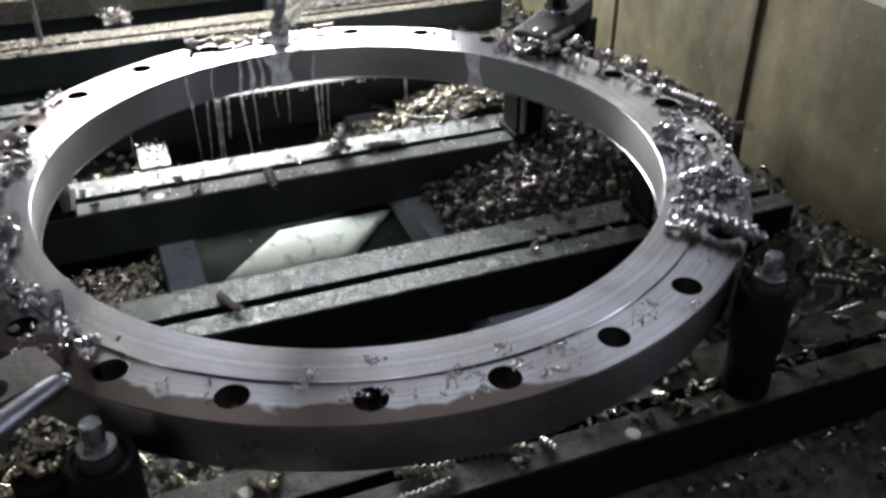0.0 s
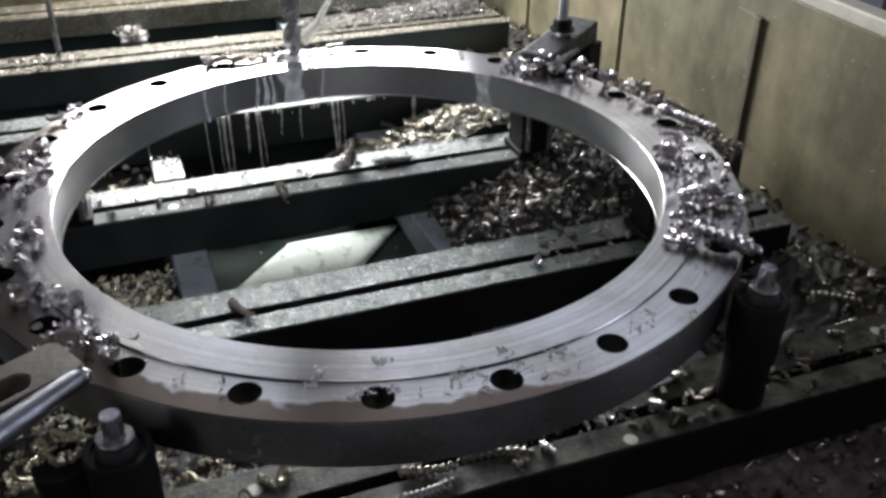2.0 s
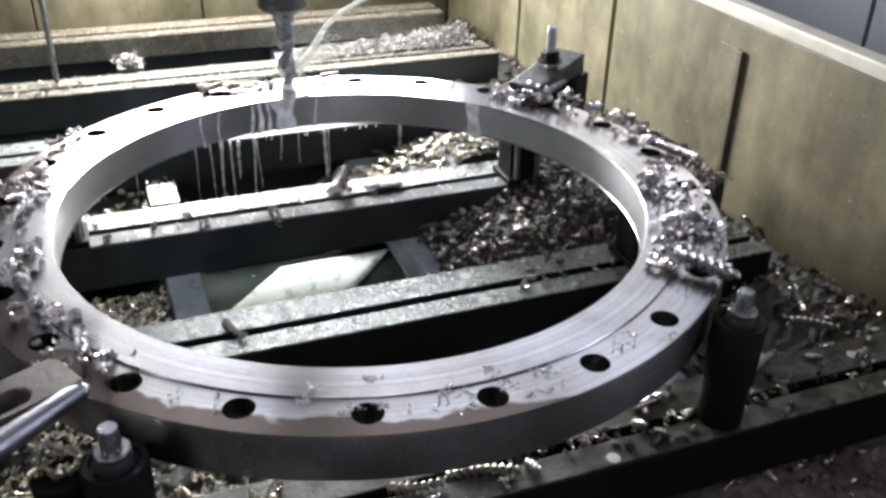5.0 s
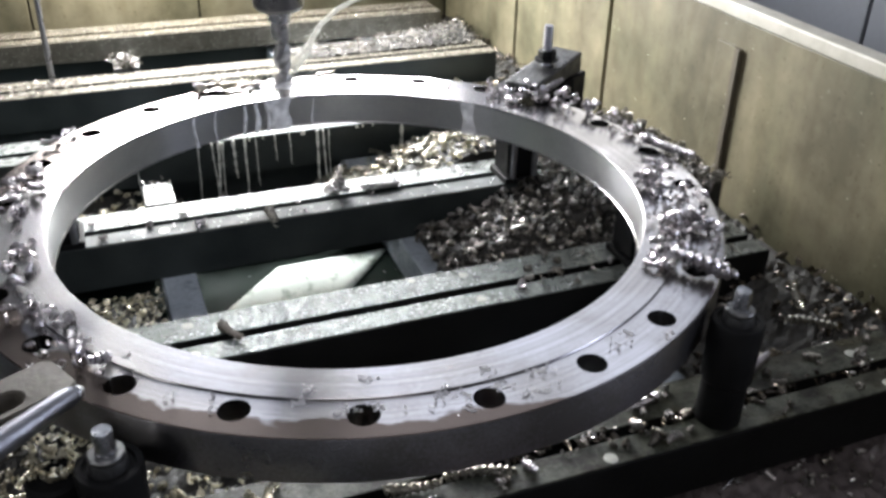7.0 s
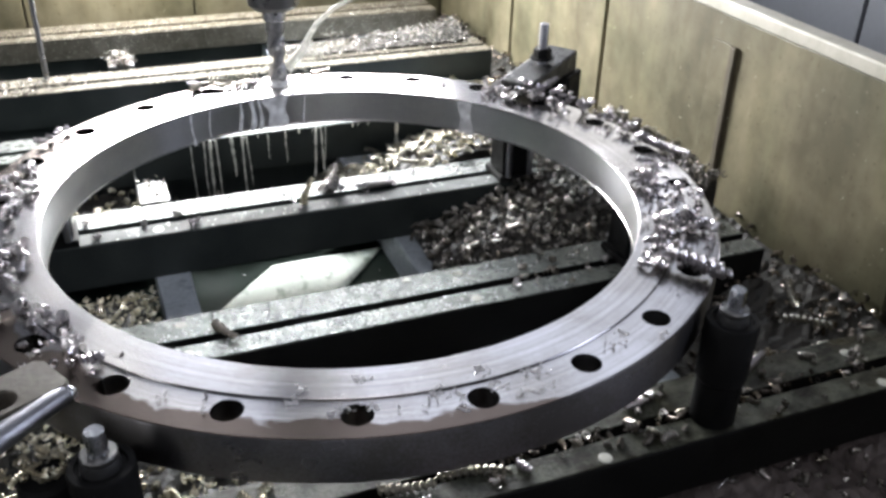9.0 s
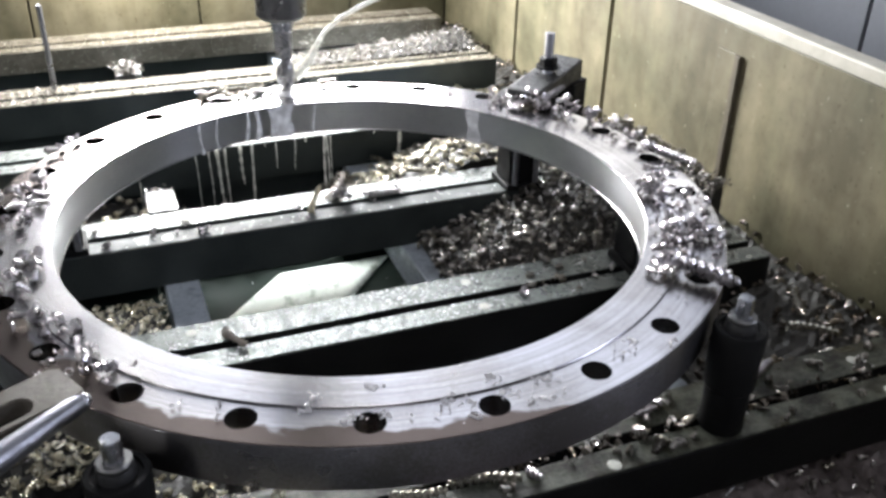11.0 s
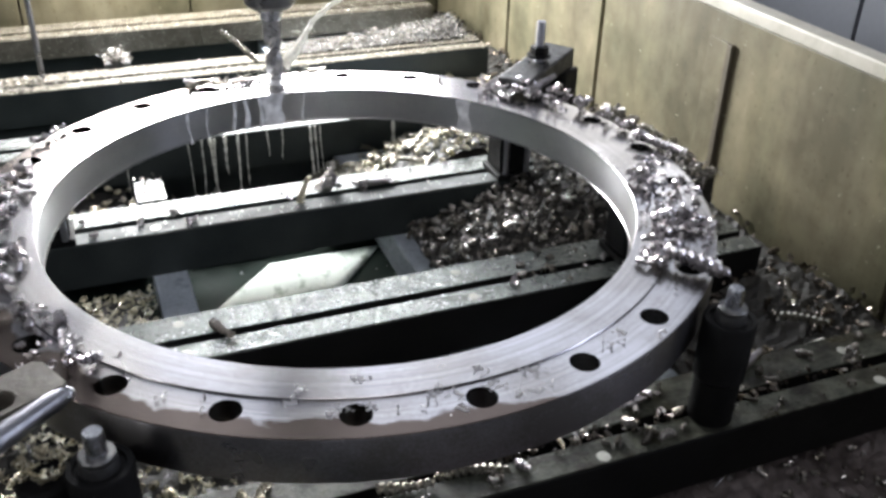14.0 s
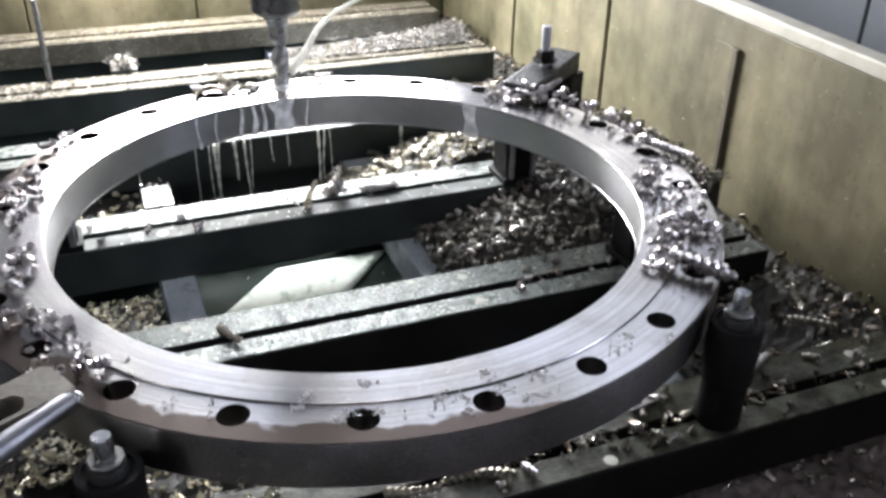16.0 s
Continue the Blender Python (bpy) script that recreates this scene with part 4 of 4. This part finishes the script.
rail_chip("long", 0.135, 0.312, -4, 0.95, 1, "long dark coiled chip lying along the rail")
for dx, dy, dz, tl in ((0, 0, 0.004, 20), (0.008, 0.006, 0.012, 50), (-0.006, 0.004, 0.008, 60), (0.014, -0.004, 0.003, 10), (0.003, -0.008, 0.016, 75)):
    rail_chip("mid", 0.055 + dx, 0.318 + dy, rnd.uniform(0, 180), 0.9, None, "torn dark chip in a clump on the rail", dz, tl)
OLD_CHIP = rail_chip("long", -0.0745, 0.266, -88, 1.25, 3, "pale curled chip lying across the rail until it is knocked off")
OLD_CHIP.data = PALE_ME[3]
NEW_CHIP = new("metal_chip", chip_mesh("chip", LONG[3], GOLD_CHIP))
tagged(NEW_CHIP, "pale coiled chip that drops off the flange onto the rail", "metal chip", "chips on the rails")
PUSHED = [chip("bit", 0, 0, 0, size=0.9), chip("mid", 0, 0, 0, size=0.8, which=1), chip("bit", 0, 0, 0, size=0.8), chip("mid", 0, 0, 0, size=0.7, which=4)]
torn = rail_chip("cone", 0.056, 0.330, 150, 0.95, 0, "torn grey conical chip standing on the rail", 0.012, 62)
torn.data = chip_mesh("chip", CONE, DARK_CHIP)
for x, y, turn, z in ((0.625, -0.262, -35, -0.036), (0.60, -0.31, 10, -0.05), (0.645, -0.20, 60, -0.03)):
    curl = rail_chip("long", x, y, turn, 1.0, None, "long brownish coiled chip beside the rails", z)
    curl.data = PALE_ME[1]
rail_chip("mid", -0.215, 0.315, 10, 0.7, 2, "curled chip on the rail")
rail_chip("mid", -0.19, 0.28, 30, 0.8, 3, "curled chip on the rail")
rail_chip("mid", -0.27, 0.30, 70, 0.7, 0, "curled chip on the rail")
rail_chip("mid", -0.345, 0.275, 20, 0.7, 4, "curled chip on the rail")
rail_chip("mid", 0.235, -0.075, 60, 0.8, 2, "curled chip on the wet rail")
rail_chip("long", -0.198, -0.055, -62, 0.95, 3, "dark chip lying across the rail slot").data = chip_mesh("chip", LONG[3], OIL_CHIP)
rail_chip("long", 0.03, -0.392, 8, 0.9, 1, "straw-coloured coiled chip on the front rail")
rail_chip("mid", 0.075, -0.43, -60, 0.8, 0, "torn bright chip on the front rail")
rail_chip("long", 0.020, -0.418, -14, 0.95, 2, "long straw-coloured coiled chip on the front rail").data = PALE_ME[2]
rail_chip("long", -0.060, -0.418, -10, 0.9, 1, "straw-coloured coiled chip on the front rail edge").data = PALE_ME[1]
rail_chip("long", -0.09, -0.45, 5, 1.0, 2, "straw-coloured coiled chip on the front rail edge")
rail_chip("long", 0.26, -0.375, 12, 0.8, 0, "straw-coloured coiled chip beside the column")
rail_chip("long", 0.44, -0.36, 25, 0.9, 1, "curled chip on the front rail")


# ---- a thin bent sliver on the swarf before the rails ----
sliver = link("metal_sliver", tube([(0.338, -0.456, 0.706), (0.362, -0.447, 0.712), (0.390, -0.443, 0.706), (0.413, -0.447, 0.712)], [0.0008, 0.0014, 0.0014, 0.0006], 6), BRIGHT, smooth=True)
tagged(sliver, "thin bent bright steel sliver on the dark swarf", "metal chip")


# ---- small fittings on the far rails ----
def threaded_rod(x, y, z0, z1, r, label):
    n = int((z1 - z0) / 0.003)
    prof = [(0, z0)]
    for i in range(n + 1):
        z = z0 + (z1 - z0) * i / n
        prof.append((r if i % 2 else r * 0.88, z))
    prof.append((0, z1))
    ob = link("threaded_rod", lathe(prof, 14), GREY_STEEL)
    ob.matrix_world = pose(x, y, 0)
    return tagged(ob, label, "rod")


threaded_rod(-0.412, 1.085, RAIL - 0.03, RAIL + 0.195, 0.0065, "brown steel stud standing in the far rail slot")


def parallel_block():
    b = thing("parallel_block", pose(-0.245, 1.16, BEAMZ), "small steel block heaped with wet chips behind the far rail", "block")
    part("body", box(-0.03, 0.03, -0.04, 0.04, 0, 0.085, 0.003), GREY_STEEL, b)
    return b


parallel_block()
joined_chips("chip_crumbs", [(-0.245 + rnd.gauss(0, 0.012), 1.135 + rnd.uniform(-0.025, 0.05), BEAMZ + 0.088 + rnd.uniform(0, 0.026) * (1 - i / 400), 30, rnd.uniform(0.2, 0.42)) for i in range(300)],
             (BIT, MID), DARK_CHIP, "wet pale chips on the small block")
joined_chips("chip_crumbs", [(-0.24 + rnd.uniform(-0.025, 0.025), 0.50 + rnd.uniform(-0.03, 0.045), BEAMZ + 0.043 + rnd.uniform(0, 0.008), 30, rnd.uniform(0.3, 0.6)) for _ in range(22)],
             (BIT,), DARK_CHIP, "grey chip crumbs on the wet block")
b2 = thing("parallel_block", pose(-0.24, 0.50, BEAMZ), "dark wet steel block between the middle rails", "block")
part("body", box(-0.028, 0.026, -0.045, 0.045, 0, 0.04, 0.002), DULL, b2)


# ---- coolant ----
def coolant_jet():
    pts = [(0.30, 0.50, TOP + 0.165), (0.22, 0.495, TOP + 0.160), (0.157, 0.49, TOP + 0.140), (0.114, 0.488, TOP + 0.122), (0.081, 0.486, TOP + 0.097), (0.062, 0.484, TOP + 0.070), (0.05, 0.482, TOP + 0.05), (0.02, 0.478, TOP + 0.022)]
    ob = link("coolant_jet", tube(pts, [0.0035, 0.0035, 0.004, 0.004, 0.0045, 0.0055, 0.0075, 0.011], 12), COOLANT, smooth=True)
    return tagged(ob, "arching jet of milky coolant aimed at the drill", "coolant")


jet = coolant_jet()


def splash():
    """Droplets and short threads of coolant thrown off the drill, one rigid spray."""
    vs = bmesh.new()
    for i in range(150):
        a = rnd.uniform(0, 2 * math.pi)
        d = rnd.uniform(0.015, 0.07)
        z = rnd.uniform(0.0, 0.05) * (1 - d / 0.09) + 0.003
        p = Vector((d * math.cos(a), d * math.sin(a) * 0.6, z))
        q = p + Vector((math.cos(a), math.sin(a) * 0.6, rnd.uniform(-0.3, 0.8))) * rnd.uniform(0.002, 0.007)
        r = rnd.uniform(0.0006, 0.0016)
        tube([p, p.lerp(q, 0.5), q], [r * 0.6, r, r * 0.4], 5, vs)
    return vs


spray = thing("coolant_spray", pose(SX, SY, TOP), "fine coolant spray thrown off the turning drill", "coolant")
part("spray", splash(), SPRAY, spray, smooth=True)


def jet_foot():
    """Where the jet breaks up beside the drill: a loose fan of droplets and threads."""
    bm = bmesh.new()
    g = random.Random(21)
    for i in range(260):
        f = g.random()
        p = Vector((0.015 + 0.075 * f + g.gauss(0, 0.010), 0.482 + g.gauss(0, 0.012), 0.012 + 0.07 * f * g.uniform(0.5, 1.15) + abs(g.gauss(0, 0.008))))
        q = p + Vector((g.uniform(-0.6, 1.0), g.uniform(-0.5, 0.5), g.uniform(-0.8, 0.4))) * g.uniform(0.002, 0.009)
        r = g.uniform(0.0005, 0.0015)
        tube([p, p.lerp(q, 0.5), q], [r * 0.6, r, r * 0.4], 5, bm)
    return bm


splash_fan = thing("coolant_splash", pose(0, 0, TOP), "white splash where the coolant jet breaks up beside the drill", "coolant")
part("spray", jet_foot(), SPRAY, splash_fan, smooth=True)
WHIP = new("metal_chip", chip_mesh("chip", coil(11, 0.0058, 0.004, 0.0082, 0.0052, 171, 10), PALE_CHIP))
tagged(WHIP, "thin pale coiled chip that the turning drill whips round", "metal chip", "chips on the flange")


def puddle():
    """Shallow wet ring of coolant round the drill on the flange top."""
    bm = bmesh.new()
    n = 48
    c = bm.verts.new((0, 0, 0.002))
    ring = []
    for i in range(n):
        a = 2 * math.pi * i / n
        r = 0.032 + 0.008 * math.sin(3 * a + 1) + 0.004 * math.sin(7 * a)
        ring.append((bm.verts.new((r * 0.9 * math.cos(a), min(0.026, r * 0.75 * math.sin(a)), 0.0018)), bm.verts.new((r * math.cos(a), min(0.0275, r * 0.85 * math.sin(a)), 0.0002))))
    for i in range(n):
        j = (i + 1) % n
        bm.faces.new((c, ring[i][0], ring[j][0]))
        bm.faces.new((ring[i][0], ring[i][1], ring[j][1], ring[j][0]))
    ob = link("coolant_puddle", bm, FILM, smooth=True)
    ob.matrix_world = pose(SX, SY - 0.006, TOP + 0.0028)
    return tagged(ob, "thin milky coolant puddle round the drill", "coolant")


puddle()


def film(a0, a1, widen, seed):
    """A sheet clinging to the bore, from its top edge to its bottom: coolant, once a painted highlight."""
    bm = bmesh.new()
    rows, cols = 12, 8
    grid = []
    for i in range(rows + 1):
        f = i / rows
        z = RAISE - (THICK + 0.004) * f
        mid = (a0 + a1) / 2 + 0.006 * math.sin(f * 5 + seed)
        half = (a1 - a0) / 2 * (1 + widen * f) * (1 + 0.2 * math.sin(f * 8 + seed))
        line = []
        for j in range(cols + 1):
            u = j / cols * 2 - 1
            a = mid + half * u
            r = R_IN - 0.0006 - 0.0016 * (1 - u * u)
            line.append(bm.verts.new((r * math.cos(a), r * math.sin(a), z)))
        grid.append(line)
    for a, b in zip(grid, grid[1:]):
        for j in range(cols):
            bm.faces.new((a[j], a[j + 1], b[j + 1], b[j]))
    ob = link("coolant_film", bm, FILM, smooth=True)
    ob.matrix_world = pose(RC[0], RC[1], TOP)
    return tagged(ob, "milky sheet down the flange bore, running coolant and one painted highlight", "coolant", "coolant films")


A = math.pi / 2
# the second one paints a white highlight on the right of the bore
FILMS = [film(A - 0.015, A + 0.085, -0.25, 1), film(A - 0.845, A - 0.79, 0.1, 7), film(A + 0.105, A + 0.117, 0.4, 8), film(A + 0.15, A + 0.166, 0.6, 2), film(A + 0.20, A + 0.212, 0.3, 3),
         film(A - 0.10, A - 0.093, 0.4, 4), film(A + 0.33, A + 0.338, 0.3, 5), film(A + 0.42, A + 0.43, 0.4, 6)]


def strand(length, r, seed):
    n = 22
    pts, rad = [], []
    for i in range(n + 1):
        f = i / n
        pts.append((0.0014 * f * math.sin(6 * f + seed), 0.0014 * f * math.cos(5 * f + seed), -length * 1.12 * f))
        rad.append(r * (0.55 + 0.45 * math.sin(13 * f + seed) ** 2) * (1.15 - 0.5 * f))
    return tube(pts, rad, 7)


STRANDS = []
for i, (x, ln, r) in enumerate(((-0.27, 0.10, 0.0014), (-0.128, 0.11, 0.0020), (-0.112, 0.14, 0.0040), (-0.10, 0.135, 0.0026), (-0.05, 0.13, 0.0030), (-0.075, 0.075, 0.004), (0.118, 0.10, 0.0016), (-0.155, 0.12, 0.0014), (-0.04, 0.10, 0.0018),
                                (0.005, 0.05, 0.0018), (0.04, 0.06, 0.0016), (0.10, 0.14, 0.0034), (0.108, 0.12, 0.0024), (0.275, 0.11, 0.0045))):
    s = link("coolant_strand", strand(ln, r, i * 3 + 1), COOLANT, smooth=True)
    tagged(s, "thin strand of coolant falling off the rail edge", "coolant", "falling coolant strands")
    STRANDS.append((s, x, 0.6195, RAIL - 0.001, i))

DROPS = []
for i in range(20):
    r = rnd.uniform(0.0014, 0.0028)
    d = link("coolant_drop", lathe([(0, -r), (r * 0.7, -r * 0.7), (r, 0), (r * 0.7, r), (r * 0.3, r * 2.2), (0, r * 3.5)], 10), COOLANT, smooth=True)
    tagged(d, "falling drop of milky coolant", "coolant", "coolant drops")
    DROPS.append((d, rnd.uniform(-0.2, 0.3), rnd.uniform(0.5, 15.0)))


# beads of coolant standing on the near rail and round the drill; their white paints wet glints
def beads(label, places):
    bm = bmesh.new()
    for x, y, z, r in places:
        ring = [[bm.verts.new((x + r * k * math.cos(a), y + r * k * math.sin(a), z + h * r)) for a in [i * math.pi / 3 for i in range(6)]] for k, h in ((1.0, 0.0), (0.8, 0.3))]
        top = bm.verts.new((x, y, z + 0.42 * r))
        for i in range(6):
            j = (i + 1) % 6
            bm.faces.new((ring[0][i], ring[0][j], ring[1][j], ring[1][i]))
            bm.faces.new((ring[1][i], ring[1][j], top))
    return tagged(link("coolant_beads", bm, FILM, smooth=True), label, "coolant", kind="stuff")


def foam(x, y, n, spread):
    """A patch of wet crumbs and froth: low white lumps of many sizes."""
    bm = bmesh.new()
    for _ in range(n):
        px, py, rr = x + rnd.gauss(0, spread), y + rnd.gauss(0, spread * 0.7), rnd.uniform(0.0008, 0.0026)
        d = math.hypot(px - RC[0], py - RC[1])
        k = round((math.atan2(py - RC[1], px - RC[0]) - HOLE0) * 12 / math.pi)
        a = HOLE0 + k * math.pi / 12
        if math.hypot(px - RC[0] - R_BOLT * math.cos(a), py - RC[1] - R_BOLT * math.sin(a)) < R_HOLE + rr or not on_ring(px, py):
            continue
        z = TOP + (RAISE if d < R_STEP else 0.0)
        sx, turn, h = rnd.uniform(0.7, 1.8), rnd.uniform(0, math.pi), rnd.uniform(0.5, 1.1)
        rings = []
        for f, zz in ((1.0, 0.0), (0.75, 0.6 * h)):
            rings.append([bm.verts.new((px + rr * f * (sx * math.cos(b) * math.cos(turn) - math.sin(b) * math.sin(turn)) * g, py + rr * f * (sx * math.cos(b) * math.sin(turn) + math.sin(b) * math.cos(turn)) * g, z + zz * rr))
                          for b, g in [(i * math.pi / 3, rnd.uniform(0.7, 1.2)) for i in range(6)]])
        top = bm.verts.new((px, py, z + h * rr))
        for i in range(6):
            j = (i + 1) % 6
            bm.faces.new((rings[0][i], rings[0][j], rings[1][j], rings[1][i]))
            bm.faces.new((rings[1][i], rings[1][j], top))
    return tagged(link("wet_crumbs", bm, CRUMB), "patch of pale wet crumbs and froth on the flange", "metal chips", kind="stuff")


def strew(n, x, sx, y0, y1, z, r0, r1, gap=None):
    out = []
    while len(out) < n:
        px, py = rnd.gauss(x, sx), rnd.uniform(y0, y1)
        if gap and gap[0] < py < gap[1]:
            continue
        out.append((px, py, z, rnd.uniform(r0, r1)))
    return out


beads("beads of coolant on the wet near rail", strew(800, -0.06, 0.10, -0.100, 0.004, RAIL + 0.0004, 0.0008, 0.0028, (-0.068, -0.046)) + strew(160, 0.1, 0.2, -0.100, 0.004, RAIL + 0.0004, 0.0006, 0.002, (-0.068, -0.046)))
beads("beads of coolant on the middle rail", strew(200, -0.05, 0.2, 0.260, 0.366, RAIL + 0.0004, 0.0006, 0.002, (0.294, 0.317)))
for x, y in ((-0.165, -0.405), (-0.143, -0.447), (-0.108, -0.452), (-0.042, -0.452), (-0.022, -0.464), (-0.024, -0.484), (0.014, -0.457), (0.020, -0.464), (0.062, -0.452), (0.048, -0.481), (0.011, -0.432), (-0.108, -0.409), (-0.180, -0.420), (0.185, -0.428), (0.226, -0.442), (0.118, -0.455)):
    foam(x, y, rnd.randrange(9, 20), 0.005)
beads("beads of coolant on the plate", strew(80, 0.0, 0.05, 0.22, 0.32, TRAY + 0.0055, 0.0006, 0.0018))


# ---- what moves ----
def motions():
    walk(spindle, [(0.0, pose(SX, SY, TOP + 0.003)), (8.0, pose(SX, SY, TOP + 0.001)), (16.0, pose(SX, SY, TOP - 0.002))])
    steps = 480
    walk(drill, [(16.0 * i / steps, pose(0, 0, 0, 0, 0, -52.0 * i)) for i in range(steps + 1)])
    walk(spray, [(0.1 * i, pose(SX, SY, TOP + 0.001 * math.sin(i * 1.7), 0, 0, -67.0 * i)) for i in range(161)])
    walk(jet, [(0.2 * i, pose(0.0012 * math.sin(i * 2.1), 0.001 * math.sin(i * 1.3), 0.0012 * math.sin(i * 2.9))) for i in range(81)])
    for k, f in enumerate(FILMS):
        walk(f, [(0.2 * i, pose(RC[0], RC[1], TOP, 0, 0, 0.5 * math.sin(i * 1.3 + k) + 0.4 * math.sin(i * 0.37 + 2 * k))) for i in range(81)])
    for s, x, y, z, k in STRANDS:
        walk(s, [(0.1 * i, pose(x + 0.006 * math.sin(i * 0.09 + k) + 0.002 * math.sin(i * 1.1 + k), y, z, 2.0 * math.sin(i * 0.8 + k), 3.0 * math.sin(i * 0.23 + 2 * k), 61.0 * i + 40 * k)) for i in range(161)])
    for d, x, t0 in DROPS:
        rows = [(0.0, pose(x, 0.617, RAIL - 0.004)), (t0, pose(x, 0.617, RAIL - 0.004))]
        for i in range(1, 6):
            t = i * 0.034
            rows.append((t0 + t, pose(x, 0.617, max(TRAY + 0.002, RAIL - 0.004 - 4.9 * t * t))))
        rows.append((16.0, pose(x, 0.617, TRAY + 0.002)))
        walk(d, rows)


    walk(splash_fan, [(0.1 * i, pose(0.002 * math.sin(i * 2.3), 0.0015 * math.sin(i * 1.9), TOP + 0.0015 * math.sin(i * 3.1), 0, 2.0 * math.sin(i * 1.7), 3.0 * math.sin(i * 2.7))) for i in range(161)])
    # a thin chip lies beside the drill, is caught, swings round it and drops back
    rest = pose(-0.075, 0.481, TOP + 0.010, 0, 0, 10)
    rows = [(0.0, rest), (13.2, rest), (13.3, pose(-0.055, 0.476, TOP + 0.03, 0, 20, 0))]
    for i in range(9):
        rows.append((13.4 + 0.1 * i, pose(SX, SY, TOP + 0.038, 0, 0, 230 - 72 * i) @ pose(0.06, 0, 0.024, 0, -42, 0)))
    last_turn = pose(-0.085, 0.481, TOP + 0.010, 0, 0, 230 - 72 * 9)
    walk(WHIP, rows + [(14.4, last_turn), (16.0, last_turn)])

    # the chip on the rail is struck and tips off; the falling one comes to rest leaning in the slot
    old = OLD_CHIP.matrix_world.copy()
    walk(OLD_CHIP, [(0.0, old), (8.5, old), (8.6, pose(-0.072, 0.262, RAIL + 0.006, 40, 20, -70)), (8.7, pose(-0.078, 0.22, RAIL - 0.025, 90, 35, -50)),
                    (8.8, pose(-0.10, 0.16, RAIL - 0.085, 150, 20, -30)), (8.87, pose(-0.12, 0.11, TRAY + 0.012, 180, 5, -20)), (16.0, pose(-0.12, 0.11, TRAY + 0.012, 180, 5, -20))])
    lean = pose(0.004, 0.297, RAIL + 0.021, 20, -46, 46)
    ledge = pose(-0.085, 0.470, TOP + 0.009, 0, 0, 15)
    walk(NEW_CHIP, [(0.0, ledge), (7.9, ledge), (8.1, pose(-0.052, 0.430, TOP + 0.010, 0, 0, 18)), (8.2, pose(-0.036, 0.402, TOP + 0.004, 10, 8, 20)), (8.3, pose(-0.033, 0.391, TOP - 0.03, 30, 20, 20)), (8.4, pose(-0.036, 0.388, TOP - 0.075, 60, 50, 30)), (8.5, pose(-0.062, 0.372, RAIL + 0.064, 90, 80, 40)),
                    (8.6, pose(-0.056, 0.345, RAIL + 0.038, 70, 30, 42)), (8.7, pose(-0.026, 0.322, RAIL + 0.032, 45, -20, 44)), (8.8, lean), (16.0, lean)])
    # crumbs that the drill sheds creep away from it along the flange
    for k, (c, a, b) in enumerate(zip(PUSHED, ((-0.03, 0.452), (-0.022, 0.462), (0.03, 0.455), (-0.035, 0.47)), ((-0.062, 0.448), (-0.052, 0.462), (-0.045, 0.45), (-0.07, 0.468)))):
        turn = 40.0 * k
        walk(c, [(0.0, pose(*a, TOP + 0.0065, 20 * k, 0, turn)), (3.2 + k, pose(*a, TOP + 0.0065, 20 * k, 0, turn)), (4.2 + k, pose((a[0] * 2 + b[0]) / 3, (a[1] * 2 + b[1]) / 3, TOP + 0.0065, 20 * k, 0, turn + 30)),
                 (7.4 + k, pose(*b, TOP + 0.0065, 20 * k, 0, turn + 60)), (16.0, pose(*b, TOP + 0.0065, 20 * k, 0, turn + 60))])


motions()
